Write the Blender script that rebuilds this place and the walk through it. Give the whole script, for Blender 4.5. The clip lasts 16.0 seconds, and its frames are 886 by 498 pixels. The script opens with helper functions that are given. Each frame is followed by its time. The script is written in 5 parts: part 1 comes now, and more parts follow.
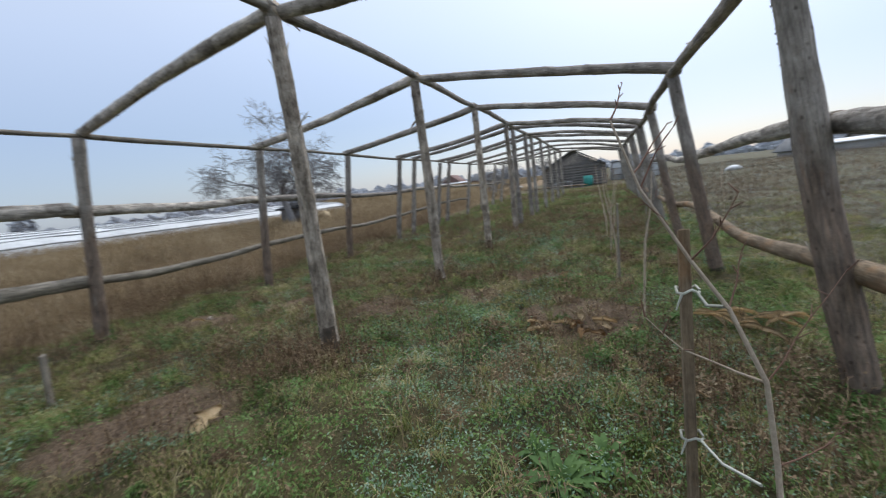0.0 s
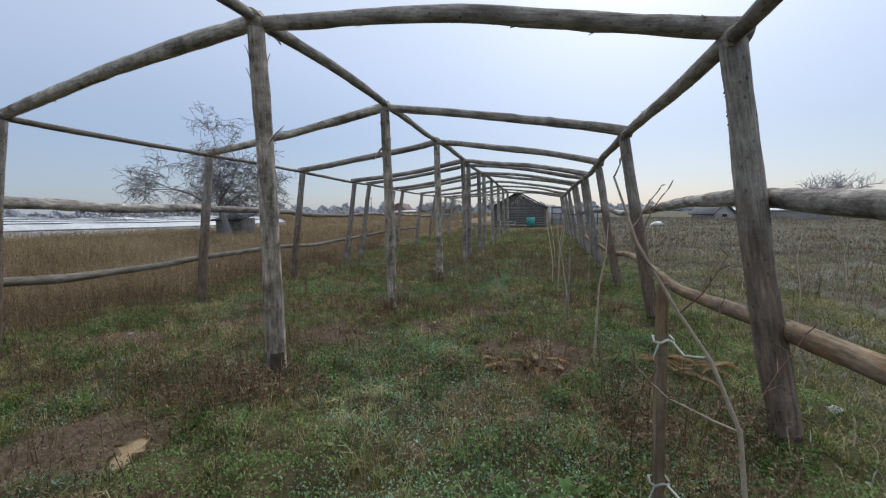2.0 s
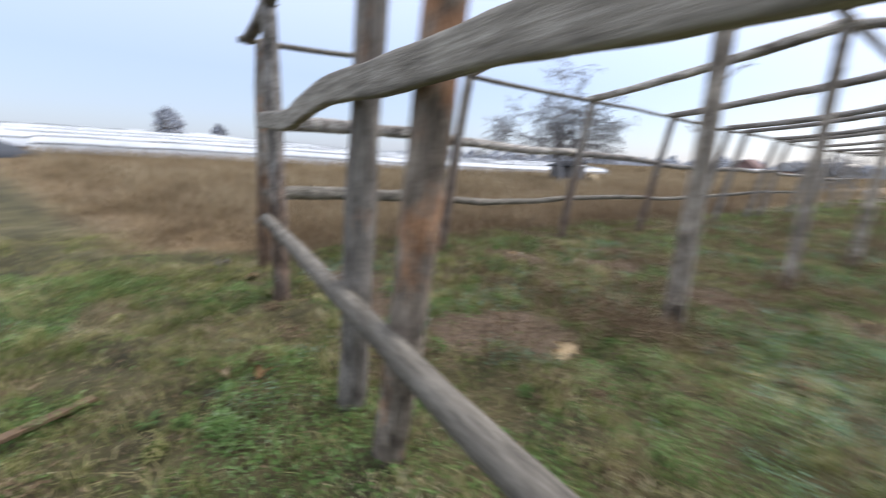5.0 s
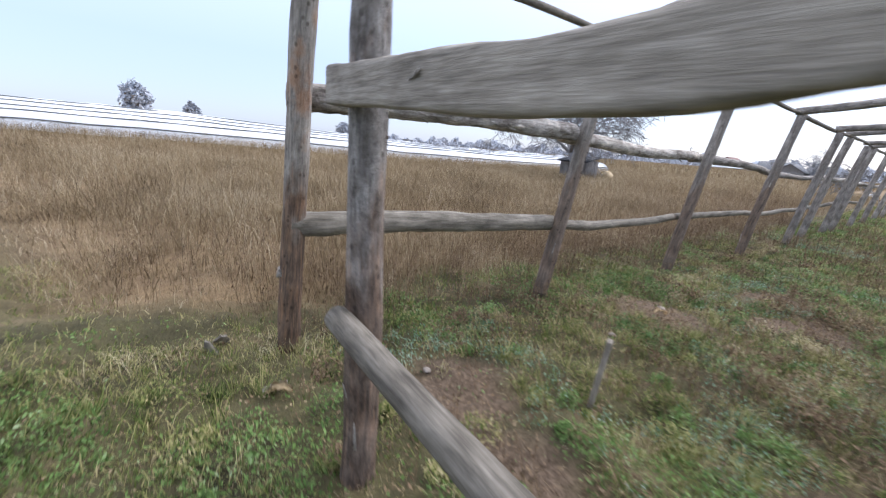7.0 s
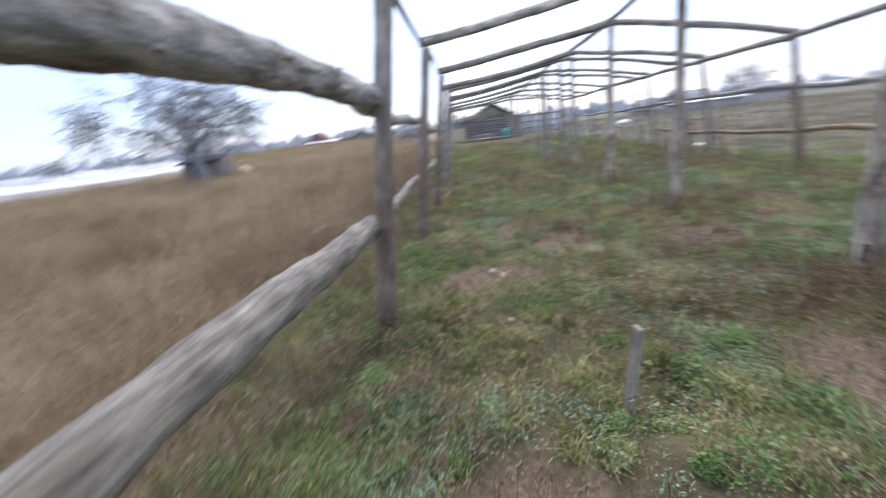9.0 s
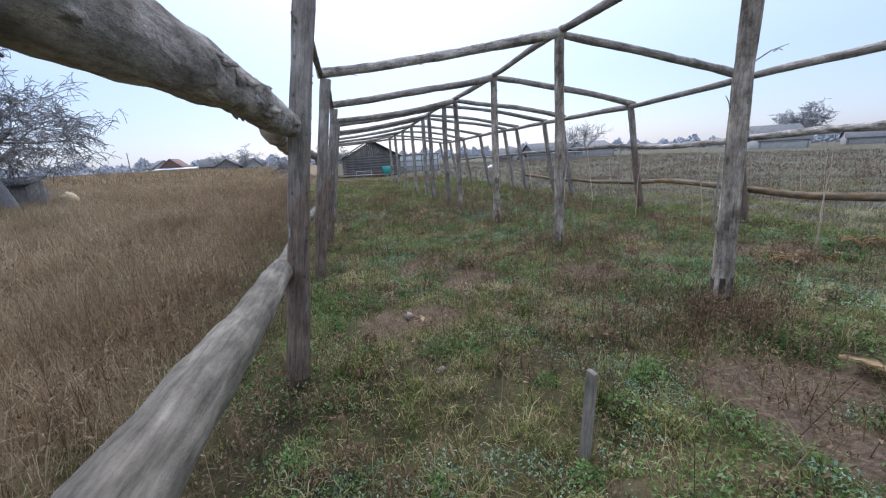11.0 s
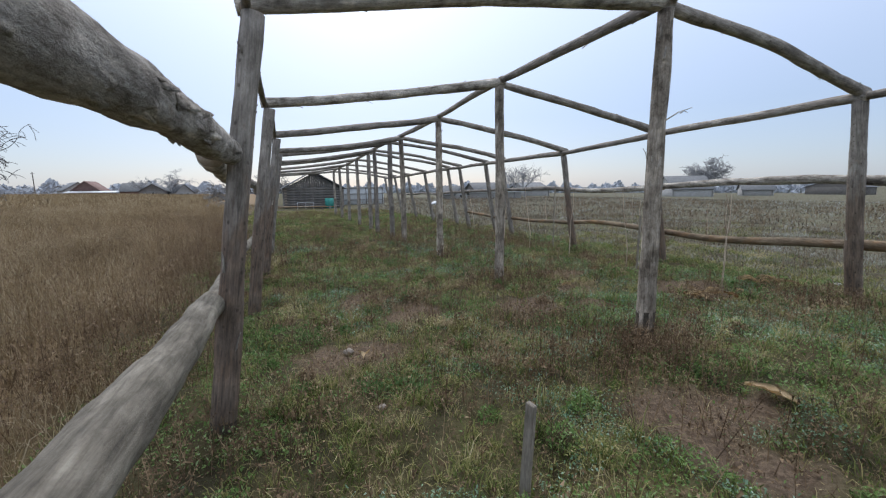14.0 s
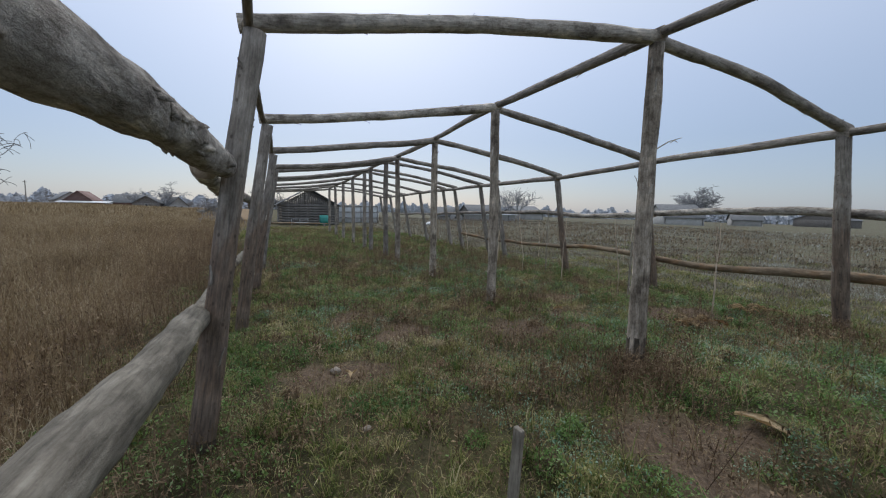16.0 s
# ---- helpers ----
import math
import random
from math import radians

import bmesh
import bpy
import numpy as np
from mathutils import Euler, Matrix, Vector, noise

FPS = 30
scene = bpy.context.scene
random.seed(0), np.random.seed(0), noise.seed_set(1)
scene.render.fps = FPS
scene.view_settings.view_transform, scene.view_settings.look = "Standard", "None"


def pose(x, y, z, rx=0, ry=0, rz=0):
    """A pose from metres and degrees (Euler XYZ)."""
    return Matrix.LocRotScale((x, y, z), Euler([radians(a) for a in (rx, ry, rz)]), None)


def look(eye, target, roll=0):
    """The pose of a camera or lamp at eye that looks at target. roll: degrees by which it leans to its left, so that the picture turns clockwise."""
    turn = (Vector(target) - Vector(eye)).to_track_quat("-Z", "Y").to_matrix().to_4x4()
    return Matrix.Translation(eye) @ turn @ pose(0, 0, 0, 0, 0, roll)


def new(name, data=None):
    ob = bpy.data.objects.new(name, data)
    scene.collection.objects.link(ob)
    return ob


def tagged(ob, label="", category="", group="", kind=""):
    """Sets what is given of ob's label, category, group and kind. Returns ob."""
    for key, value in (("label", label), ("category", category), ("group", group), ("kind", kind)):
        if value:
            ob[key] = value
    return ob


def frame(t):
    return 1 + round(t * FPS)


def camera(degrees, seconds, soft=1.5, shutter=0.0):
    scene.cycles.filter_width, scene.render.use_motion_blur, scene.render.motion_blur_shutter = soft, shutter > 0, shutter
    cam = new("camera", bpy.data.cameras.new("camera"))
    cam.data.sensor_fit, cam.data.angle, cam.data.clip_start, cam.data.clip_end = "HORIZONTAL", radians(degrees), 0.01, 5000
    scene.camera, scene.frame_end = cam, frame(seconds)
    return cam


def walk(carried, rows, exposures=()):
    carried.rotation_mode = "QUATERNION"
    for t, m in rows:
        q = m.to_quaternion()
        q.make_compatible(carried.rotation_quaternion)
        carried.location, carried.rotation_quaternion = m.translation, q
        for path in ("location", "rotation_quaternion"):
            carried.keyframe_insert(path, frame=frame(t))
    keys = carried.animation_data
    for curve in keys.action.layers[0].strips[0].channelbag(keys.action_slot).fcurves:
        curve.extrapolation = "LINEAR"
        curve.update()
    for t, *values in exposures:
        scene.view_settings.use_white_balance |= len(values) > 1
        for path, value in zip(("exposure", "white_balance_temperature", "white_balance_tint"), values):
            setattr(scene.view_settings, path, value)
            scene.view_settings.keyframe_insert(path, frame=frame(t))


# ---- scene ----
cam = camera(95.36, 16.0, 1.15, 0.65)
PATH = [
    (0, (2.578, -3.067, 1.49), (1.824, -1.241, 1.18), -7.1),
    (0.5, (2.391, -3.069, 1.53), (1.882, -1.166, 1.183), -4.7),
    (1, (2.369, -3.111, 1.524), (1.969, -1.168, 1.27), -1.7),
    (1.5, (2.367, -3.123, 1.522), (1.967, -1.176, 1.296), -1.7),
    (2, (2.355, -3.123, 1.525), (1.88, -1.189, 1.337), -1.1),
    (2.5, (2.375, -3.141, 1.528), (1.892, -1.207, 1.363), -1.3),
    (3, (2.382, -3.151, 1.52), (1.907, -1.216, 1.343), -1.4),
    (3.5, (2.373, -3.16, 1.526), (1.868, -1.233, 1.343), -0.8),
    (4, (2.375, -3.312, 1.536), (1.36, -1.641, 1.113), 1.2),
    (4.5, (2.115, -3.486, 1.48), (0.699, -2.131, 1.076), 2.0),
    (5, (1.643, -3.693, 1.463), (0.037, -2.586, 1.019), 2.5),
    (5.2, (1.317, -3.664, 1.416), (-0.377, -2.724, 0.919), 3.4),
    (7.3, (-1.363, -3.541, 1.547), (-2.884, -2.341, 1.052), 4.5),
    (7.5, (-1.59, -3.57, 1.522), (-3.168, -2.452, 1.016), 3.8),
    (8, (-2.179, -3.434, 1.572), (-3.68, -2.242, 1.001), -0.6),
    (8.5, (-2.696, -3.342, 1.522), (-3.589, -1.66, 0.91), -3.5),
    (9, (-3.034, -3.077, 1.493), (-3.154, -1.165, 0.92), -7.0),
    (9.2, (-3.079, -3.006, 1.5), (-2.97, -1.07, 1.012), -9.4),
    (11.3, (-3.385, -2.791, 1.522), (-2.88, -0.907, 1.076), -2.9),
    (11.5, (-3.38, -2.782, 1.516), (-2.894, -0.89, 1.086), -2.1),
    (12, (-3.369, -2.783, 1.512), (-2.858, -0.897, 1.087), -1.6),
    (12.5, (-3.374, -2.796, 1.533), (-2.85, -0.916, 1.097), -1.3),
    (13, (-3.382, -2.811, 1.505), (-2.795, -0.944, 1.094), -4.0),
    (13.5, (-3.371, -2.809, 1.538), (-2.631, -0.972, 1.26), 1.1),
    (14, (-3.387, -2.827, 1.522), (-2.613, -1.007, 1.225), -0.7),
    (14.5, (-3.375, -2.837, 1.522), (-2.59, -1.017, 1.247), -1.3),
    (15, (-3.385, -2.844, 1.531), (-2.584, -1.025, 1.307), 0.4),
    (15.5, (-3.394, -2.833, 1.518), (-2.566, -1.023, 1.321), 1.2),
    (16, (-3.374, -2.829, 1.512), (-2.566, -1.01, 1.317), 1.1),
]
walk(cam, [(t, look(eye, target, roll)) for t, eye, target, roll in PATH], [(0, -0.03, 6250, 10), (1.5, -0.2, 6250, 10), (3.5, -0.43, 6250, 10), (4.0, -0.26, 6200, 12), (4.5, 0.24, 6250, 13), (5, 0.44, 6300, 14), (7.3, 0.68, 6050, 16), (9.2, 0.82, 5850, 16), (11.3, 0.2, 5800, 15), (12.5, 0.3, 5850, 15), (13.5, 0.26, 6100, 13), (14, -0.03, 6200, 11), (15, -0.3, 6250, 10), (16, -0.4, 6250, 10)])

# ---- world and light ----
world = bpy.data.worlds.new("overcast_sky")
scene.world = world
world.use_nodes = True
wn, wl = world.node_tree.nodes, world.node_tree.links
sky = wn.new("ShaderNodeTexSky")
sky.sky_type, sky.sun_disc = "NISHITA", False
sky.sun_elevation, sky.sun_rotation = radians(38), radians(12)
sky.air_density, sky.dust_density, sky.ozone_density = 1.0, 1.0, 2.0
bg_sky = wn["Background"]
bg_sky.inputs["Strength"].default_value = 0.05
wl.new(sky.outputs["Color"], bg_sky.inputs["Color"])
# cloud layer: a pale veil, whiter high up, cooler near the horizon
wtc, wsep = wn.new("ShaderNodeTexCoord"), wn.new("ShaderNodeSeparateXYZ")
wramp, bg_veil, wadd = wn.new("ShaderNodeValToRGB"), wn.new("ShaderNodeBackground"), wn.new("ShaderNodeAddShader")
wl.new(wtc.outputs["Generated"], wsep.inputs[0])
wl.new(wsep.outputs["Z"], wramp.inputs["Fac"])
wramp.color_ramp.elements[0].position, wramp.color_ramp.elements[0].color = 0.0, (0.37, 0.43, 0.53, 1)
wramp.color_ramp.elements[1].position, wramp.color_ramp.elements[1].color = 0.85, (1.3, 1.36, 1.44, 1)
e = wramp.color_ramp.elements.new(0.16)
e.color = (0.41, 0.49, 0.65, 1)
e = wramp.color_ramp.elements.new(0.33)
e.color = (0.62, 0.70, 0.86, 1)
e = wramp.color_ramp.elements.new(0.56)
e.color = (0.86, 0.91, 0.99, 1)
# the cloud glows round the hidden sun
wdot, wglow, wmul = wn.new("ShaderNodeVectorMath"), wn.new("ShaderNodeValToRGB"), wn.new("ShaderNodeMix")
wdot.operation = "DOT_PRODUCT"
wdot.inputs[1].default_value = (0.119, 0.595, 0.794)
wl.new(wtc.outputs["Generated"], wdot.inputs[0])
wl.new(wdot.outputs["Value"], wglow.inputs["Fac"])
wglow.color_ramp.elements[0].position, wglow.color_ramp.elements[0].color = 0.5, (1, 1, 1, 1)
wglow.color_ramp.elements[1].position, wglow.color_ramp.elements[1].color = 1.0, (1.25, 1.23, 1.2, 1)
wmul.data_type, wmul.blend_type = "RGBA", "MULTIPLY"
wmul.inputs["Factor"].default_value = 1.0
wl.new(wramp.outputs["Color"], wmul.inputs["A"])
wl.new(wglow.outputs["Color"], wmul.inputs["B"])
wl.new(wmul.outputs["Result"], bg_veil.inputs["Color"])
bg_veil.inputs["Strength"].default_value = 0.8
wl.new(bg_sky.outputs[0], wadd.inputs[0])
wl.new(bg_veil.outputs[0], wadd.inputs[1])
wl.new(wadd.outputs[0], wn["World Output"].inputs["Surface"])
sun = new("sun", bpy.data.lights.new("sun", "SUN"))
sun.data.energy, sun.data.angle, sun.data.color = 2.0, radians(35), (1.0, 0.97, 0.93)
sun.matrix_world = look((0, 0, 40), (-6, -30, 0))

# ---- materials ----


def material(name, rough=0.85):
    m = bpy.data.materials.new(name)
    m.use_nodes = True
    b = m.node_tree.nodes["Principled BSDF"]
    b.inputs["Roughness"].default_value = rough
    b.inputs["Specular IOR Level"].default_value = 0.25
    return m, m.node_tree.nodes, m.node_tree.links, b


def noise_node(n, l, coord, scale, detail=6.0, rough=0.6, stretch=(1, 1, 1)):
    mp, tx = n.new("ShaderNodeMapping"), n.new("ShaderNodeTexNoise")
    mp.inputs["Scale"].default_value = stretch
    tx.inputs["Scale"].default_value, tx.inputs["Detail"].default_value, tx.inputs["Roughness"].default_value = scale, detail, rough
    l.new(coord, mp.inputs["Vector"])
    l.new(mp.outputs[0], tx.inputs["Vector"])
    return tx.outputs["Fac"]


def ramp_node(n, l, fac, stops):
    r = n.new("ShaderNodeValToRGB")
    while len(r.color_ramp.elements) < len(stops):
        r.color_ramp.elements.new(0.5)
    for el, (p, c) in zip(r.color_ramp.elements, stops):
        el.position, el.color = p, (*c, 1)
    l.new(fac, r.inputs["Fac"])
    return r.outputs["Color"]


def mix_node(n, l, fac, a, b, mode="MIX"):
    m = n.new("ShaderNodeMix")
    m.data_type, m.blend_type = "RGBA", mode
    for sock, v in ((m.inputs["Factor"], fac), (m.inputs["A"], a), (m.inputs["B"], b)):
        if isinstance(v, (int, float)):
            sock.default_value = v
        elif isinstance(v, tuple):
            sock.default_value = (*v, 1)
        else:
            l.new(v, sock)
    return m.outputs["Result"]


def bump_node(n, l, b, height, strength, dist=0.02):
    bp = n.new("ShaderNodeBump")
    bp.inputs["Strength"].default_value, bp.inputs["Distance"].default_value = strength, dist
    l.new(height, bp.inputs["Height"])
    l.new(bp.outputs[0], b.inputs["Normal"])


def wood(name, dark, mid, light, warm, warm_cut=0.62, bump=0.6, pits=True, crackle=False, red_to=0.0, red=0.68):
    """Weathered timber whose grain follows the object's own z axis."""
    m, n, l, b = material(name, 0.82)
    co = n.new("ShaderNodeTexCoord").outputs["Object"]
    info = n.new("ShaderNodeObjectInfo").outputs["Random"]
    grain = noise_node(n, l, co, 9, 8, 0.65, (6, 6, 0.55))
    blotch = noise_node(n, l, co, 2.2, 5, 0.6, (1.6, 1.6, 0.8))
    base = ramp_node(n, l, grain, [(0.28, dark), (0.5, mid), (0.74, light)])
    patch = ramp_node(n, l, blotch, [(warm_cut, (0, 0, 0)), (warm_cut + 0.09, (1, 1, 1))])
    base = mix_node(n, l, patch, base, mix_node(n, l, 0.55, base, warm))
    stain = ramp_node(n, l, noise_node(n, l, co, 5, 6, 0.7, (1, 1, 0.5)), [(0.38, (0.62, 0.6, 0.58)), (0.62, (1.12, 1.1, 1.08))])
    base = mix_node(n, l, 1.0, base, stain, "MULTIPLY")
    tone = ramp_node(n, l, info, [(0, (0.8, 0.79, 0.78)), (1, (1.12, 1.1, 1.06))])
    base = mix_node(n, l, 1.0, base, tone, "MULTIPLY")
    if red_to:
        # reddish inner wood where the bark has gone from the lower part, with a ragged upper edge
        sz = n.new("ShaderNodeSeparateXYZ")
        l.new(co, sz.inputs[0])
        edge_ = n.new("ShaderNodeMath")
        edge_.operation = "MULTIPLY_ADD"
        edge_.inputs[1].default_value = -2.0
        l.new(noise_node(n, l, co, 2.6, 5, 0.6, (1.5, 1.5, 0.5)), edge_.inputs[0])
        l.new(sz.outputs["Z"], edge_.inputs[2])
        low = ramp_node(n, l, edge_.outputs[0], [(max(0.0, red_to - 0.75), (red, red, red)), (max(0.1, red_to - 0.45), (0, 0, 0))])
        redwood = ramp_node(n, l, grain, [(0.3, (0.055, 0.036, 0.025)), (0.5, (0.15, 0.098, 0.066)), (0.75, (0.34, 0.185, 0.095))])
        base = mix_node(n, l, low, base, redwood)
    height = grain
    if pits:
        vo = n.new("ShaderNodeTexVoronoi")
        vo.inputs["Scale"].default_value = 16
        mp = n.new("ShaderNodeMapping")
        mp.inputs["Scale"].default_value = (1, 1, 0.75)
        l.new(co, mp.inputs["Vector"])
        l.new(mp.outputs[0], vo.inputs["Vector"])
        dots = ramp_node(n, l, vo.outputs["Distance"], [(0.10, (0.35, 0.33, 0.31)), (0.2, (1, 1, 1))])
        base = mix_node(n, l, 0.75, base, dots, "MULTIPLY")
    if crackle:
        # flaking bark: pale bare spots and dark ragged remains, with fine cracks between
        flake = noise_node(n, l, co, 8, 9, 0.7, (1, 1, 0.6))
        fine_ = noise_node(n, l, co, 60, 6, 0.75, (1, 1, 0.7))
        base = mix_node(n, l, float(crackle), base, ramp_node(n, l, flake, [(0.38, (0.42, 0.4, 0.38)), (0.47, (0.85, 0.83, 0.8)), (0.53, (1.0, 1.0, 1.0)), (0.62, (1.4, 1.38, 1.34))]), "MULTIPLY")
        base = mix_node(n, l, 0.55 * crackle, base, ramp_node(n, l, fine_, [(0.36, (0.45, 0.43, 0.41)), (0.48, (1, 1, 1)), (0.7, (1.2, 1.2, 1.2))]), "MULTIPLY")
        hm = n.new("ShaderNodeMath")
        hm.operation = "MULTIPLY_ADD"
        hm.inputs[1].default_value = 1.6
        l.new(flake, hm.inputs[0])
        l.new(fine_, hm.inputs[2])
        height = hm.outputs[0]
    l.new(base, b.inputs["Base Color"])
    bump_node(n, l, b, height, bump, 0.015)
    return m


def plain(name, a, c, scale=6.0, rough=0.8, bump=0.3, stretch=(1, 1, 1), spread=0.25):
    """A surface that drifts between two colours, at a coarse and a fine scale, a little different from object to object."""
    m, n, l, b = material(name, rough)
    co = n.new("ShaderNodeTexCoord").outputs["Object"]
    f1 = noise_node(n, l, co, scale, 6, 0.65, stretch)
    f2 = noise_node(n, l, co, scale * 7, 4, 0.6, stretch)
    base = ramp_node(n, l, f1, [(0.32, a), (0.68, c)])
    base = mix_node(n, l, 0.6, base, ramp_node(n, l, f2, [(0.3, (0.7, 0.7, 0.7)), (0.7, (1.15, 1.15, 1.15))]), "MULTIPLY")
    tone = ramp_node(n, l, n.new("ShaderNodeObjectInfo").outputs["Random"], [(0, (1 - spread,) * 3), (1, (1 + spread * 0.5,) * 3)])
    base = mix_node(n, l, 1.0, base, tone, "MULTIPLY")
    l.new(base, b.inputs["Base Color"])
    bump_node(n, l, b, f2, bump, 0.02)
    return m


def leafy(name, stops, through_light=0.25, patchy=0.7, swing=0.9):
    """Blades and leaves: each one takes its own tone, and whole patches drift together."""
    m, n, l, b = material(name, 0.75)
    isl = n.new("ShaderNodeNewGeometry")
    f = noise_node(n, l, isl.outputs["Position"], patchy, 4, 0.6)
    mixf = n.new("ShaderNodeMath")
    mixf.operation = "MULTIPLY_ADD"
    mixf.inputs[1].default_value = 0.62
    l.new(isl.outputs["Random Per Island"], mixf.inputs[0])
    off = n.new("ShaderNodeMath")
    off.operation = "MULTIPLY_ADD"
    off.inputs[1].default_value, off.inputs[2].default_value = swing, 0.19 - swing / 2
    l.new(f, off.inputs[0])
    l.new(off.outputs[0], mixf.inputs[2])
    col = ramp_node(n, l, mixf.outputs[0], stops)
    l.new(col, b.inputs["Base Color"])
    tr, mx = n.new("ShaderNodeBsdfTranslucent"), n.new("ShaderNodeMixShader")
    l.new(col, tr.inputs["Color"])
    mx.inputs["Fac"].default_value = through_light
    l.new(b.outputs[0], mx.inputs[1])
    l.new(tr.outputs[0], mx.inputs[2])
    l.new(mx.outputs[0], n["Material Output"].inputs["Surface"])
    return m


GREY_WOOD = wood("grey_weathered_log", (0.175, 0.162, 0.15), (0.36, 0.337, 0.312), (0.53, 0.502, 0.47), (0.36, 0.19, 0.1), 0.6, 0.8, True, 0.6)
RED_FOOT = wood("grey_log_red_below", (0.175, 0.162, 0.15), (0.36, 0.337, 0.312), (0.53, 0.502, 0.47), (0.36, 0.19, 0.1), 0.6, 0.7, True, 0.4, red_to=1.2)
DOOR_POST = wood("knotted_grey_log", (0.17, 0.16, 0.15), (0.38, 0.365, 0.35), (0.57, 0.56, 0.54), (0.36, 0.19, 0.1), 0.6, 1.0, True, True, red_to=1.05, red=0.78)
ORANGE_FOOT = wood("grey_log_orange_below", (0.175, 0.162, 0.15), (0.36, 0.337, 0.312), (0.53, 0.502, 0.47), (0.42, 0.2, 0.08), 0.52, 0.7, True, 0.5, red_to=1.05, red=0.92)
FLAKY_POST = wood("lichened_flaking_log", (0.21, 0.187, 0.16), (0.45, 0.405, 0.352), (0.67, 0.615, 0.545), (0.36, 0.2, 0.11), 0.64, 1.0, False, True)
BARK_WOOD = wood("rough_barked_log", (0.25, 0.235, 0.215), (0.5, 0.475, 0.445), (0.74, 0.715, 0.68), (0.3, 0.2, 0.13), 0.66, 1.0, False, True)
PALE_WOOD = wood("pale_smooth_rail", (0.11, 0.1, 0.084), (0.24, 0.222, 0.188), (0.36, 0.336, 0.29), (0.36, 0.25, 0.15), 0.62, 0.7, False, 0.3)
STRIPPED = wood("half_stripped_log", (0.13, 0.11, 0.095), (0.29, 0.245, 0.205), (0.46, 0.42, 0.37), (0.5, 0.22, 0.08), 0.5, 0.9, False, 0.9)
BROWN_POST = wood("brown_grey_log", (0.12, 0.11, 0.1), (0.25, 0.232, 0.212), (0.4, 0.378, 0.352), (0.36, 0.2, 0.11), 0.56, 0.8, False, 0.7)
KNOT = plain("dark_knot", (0.11, 0.102, 0.09), (0.21, 0.197, 0.175), 30, 0.9, 0.6)
TAN_WOOD = wood("tan_peeled_rail", (0.11, 0.085, 0.06), (0.27, 0.21, 0.145), (0.44, 0.365, 0.27), (0.36, 0.2, 0.09), 0.5, 0.6, False, 0.45)
SLAB_WOOD = wood("sawn_slab", (0.16, 0.145, 0.125), (0.32, 0.295, 0.255), (0.47, 0.44, 0.395), (0.34, 0.26, 0.17), 0.66, 0.6, False)
# dark boards of the far buildings, tone lifted to include the mist before them
DARK_BOARD = wood("hazed_dark_board", (0.12, 0.115, 0.11), (0.22, 0.212, 0.205), (0.33, 0.322, 0.315), (0.25, 0.2, 0.16), 0.7, 0.5, False)
END_GRAIN = plain("end_grain", (0.30, 0.24, 0.18), (0.42, 0.35, 0.27), 14)
ROTTEN = plain("rotten_butt", (0.055, 0.048, 0.04), (0.15, 0.12, 0.09), 14, 0.95, 0.7)
# grey bark, lightened further so its colour takes in some haze
TWIG = plain("hazed_grey_twig", (0.19, 0.187, 0.187), (0.31, 0.305, 0.305), 20)
# distant twigs and trunks: base colour paled to imitate haze
HAZED_TWIG = plain("haze_tinted_twig", (0.3, 0.305, 0.32), (0.4, 0.405, 0.42), 5)
SAP_BARK = plain("sapling_bark", (0.46, 0.37, 0.28), (0.66, 0.55, 0.43), 24, 0.75, 0.4)
SAP_TIP = plain("sapling_shoot", (0.16, 0.085, 0.06), (0.25, 0.15, 0.11), 24)
TIE = plain("pale_cloth_tie", (0.42, 0.42, 0.36), (0.6, 0.6, 0.53), 30)
FILM = plain("white_film", (0.58, 0.6, 0.61), (0.74, 0.76, 0.77), 0.6, 0.45, 0.15)
FILM_SEAM = plain("dark_seam", (0.16, 0.17, 0.17), (0.25, 0.26, 0.26), 3)
ROOF_GREY = plain("slate_roof", (0.13, 0.135, 0.14), (0.21, 0.215, 0.22), 1.5, 0.8, 0.3)
ROOF_RED = plain("faded_red_roof", (0.18, 0.11, 0.095), (0.26, 0.17, 0.15), 1.5)
WALL_PALE = plain("pale_plaster", (0.42, 0.41, 0.39), (0.55, 0.54, 0.52), 1.2)
TEAL = plain("teal_plastic", (0.05, 0.28, 0.24), (0.08, 0.36, 0.31), 3, 0.5, 0.1)
WHITE_PLASTIC = plain("white_plastic", (0.62, 0.64, 0.66), (0.78, 0.8, 0.82), 8, 0.4, 0.2)
STRAW = plain("dry_leaf", (0.5, 0.37, 0.2), (0.72, 0.58, 0.38), 12, 0.8, 0.5)
STRAW_DARK = plain("withered_leaf", (0.22, 0.12, 0.05), (0.4, 0.26, 0.13), 12, 0.85, 0.5)
STONE = plain("pale_stone", (0.25, 0.21, 0.17), (0.42, 0.37, 0.315), 14, 0.85, 0.6)
RUST = plain("rust_board", (0.1, 0.065, 0.038), (0.19, 0.125, 0.075), 9)
GLASS_DARK = plain("dark_pane", (0.03, 0.035, 0.04), (0.05, 0.055, 0.06), 2, 0.2, 0.05)
# pale blue-grey base colour stands in for haze over distant foliage
HAZED_LEAF = plain("haze_tinted_thicket", (0.4, 0.43, 0.48), (0.52, 0.55, 0.6), 0.6, 0.95, 0.2)
TAR = plain("tarred_sheet", (0.045, 0.05, 0.058), (0.08, 0.085, 0.095), 1.5, 0.8, 0.2)

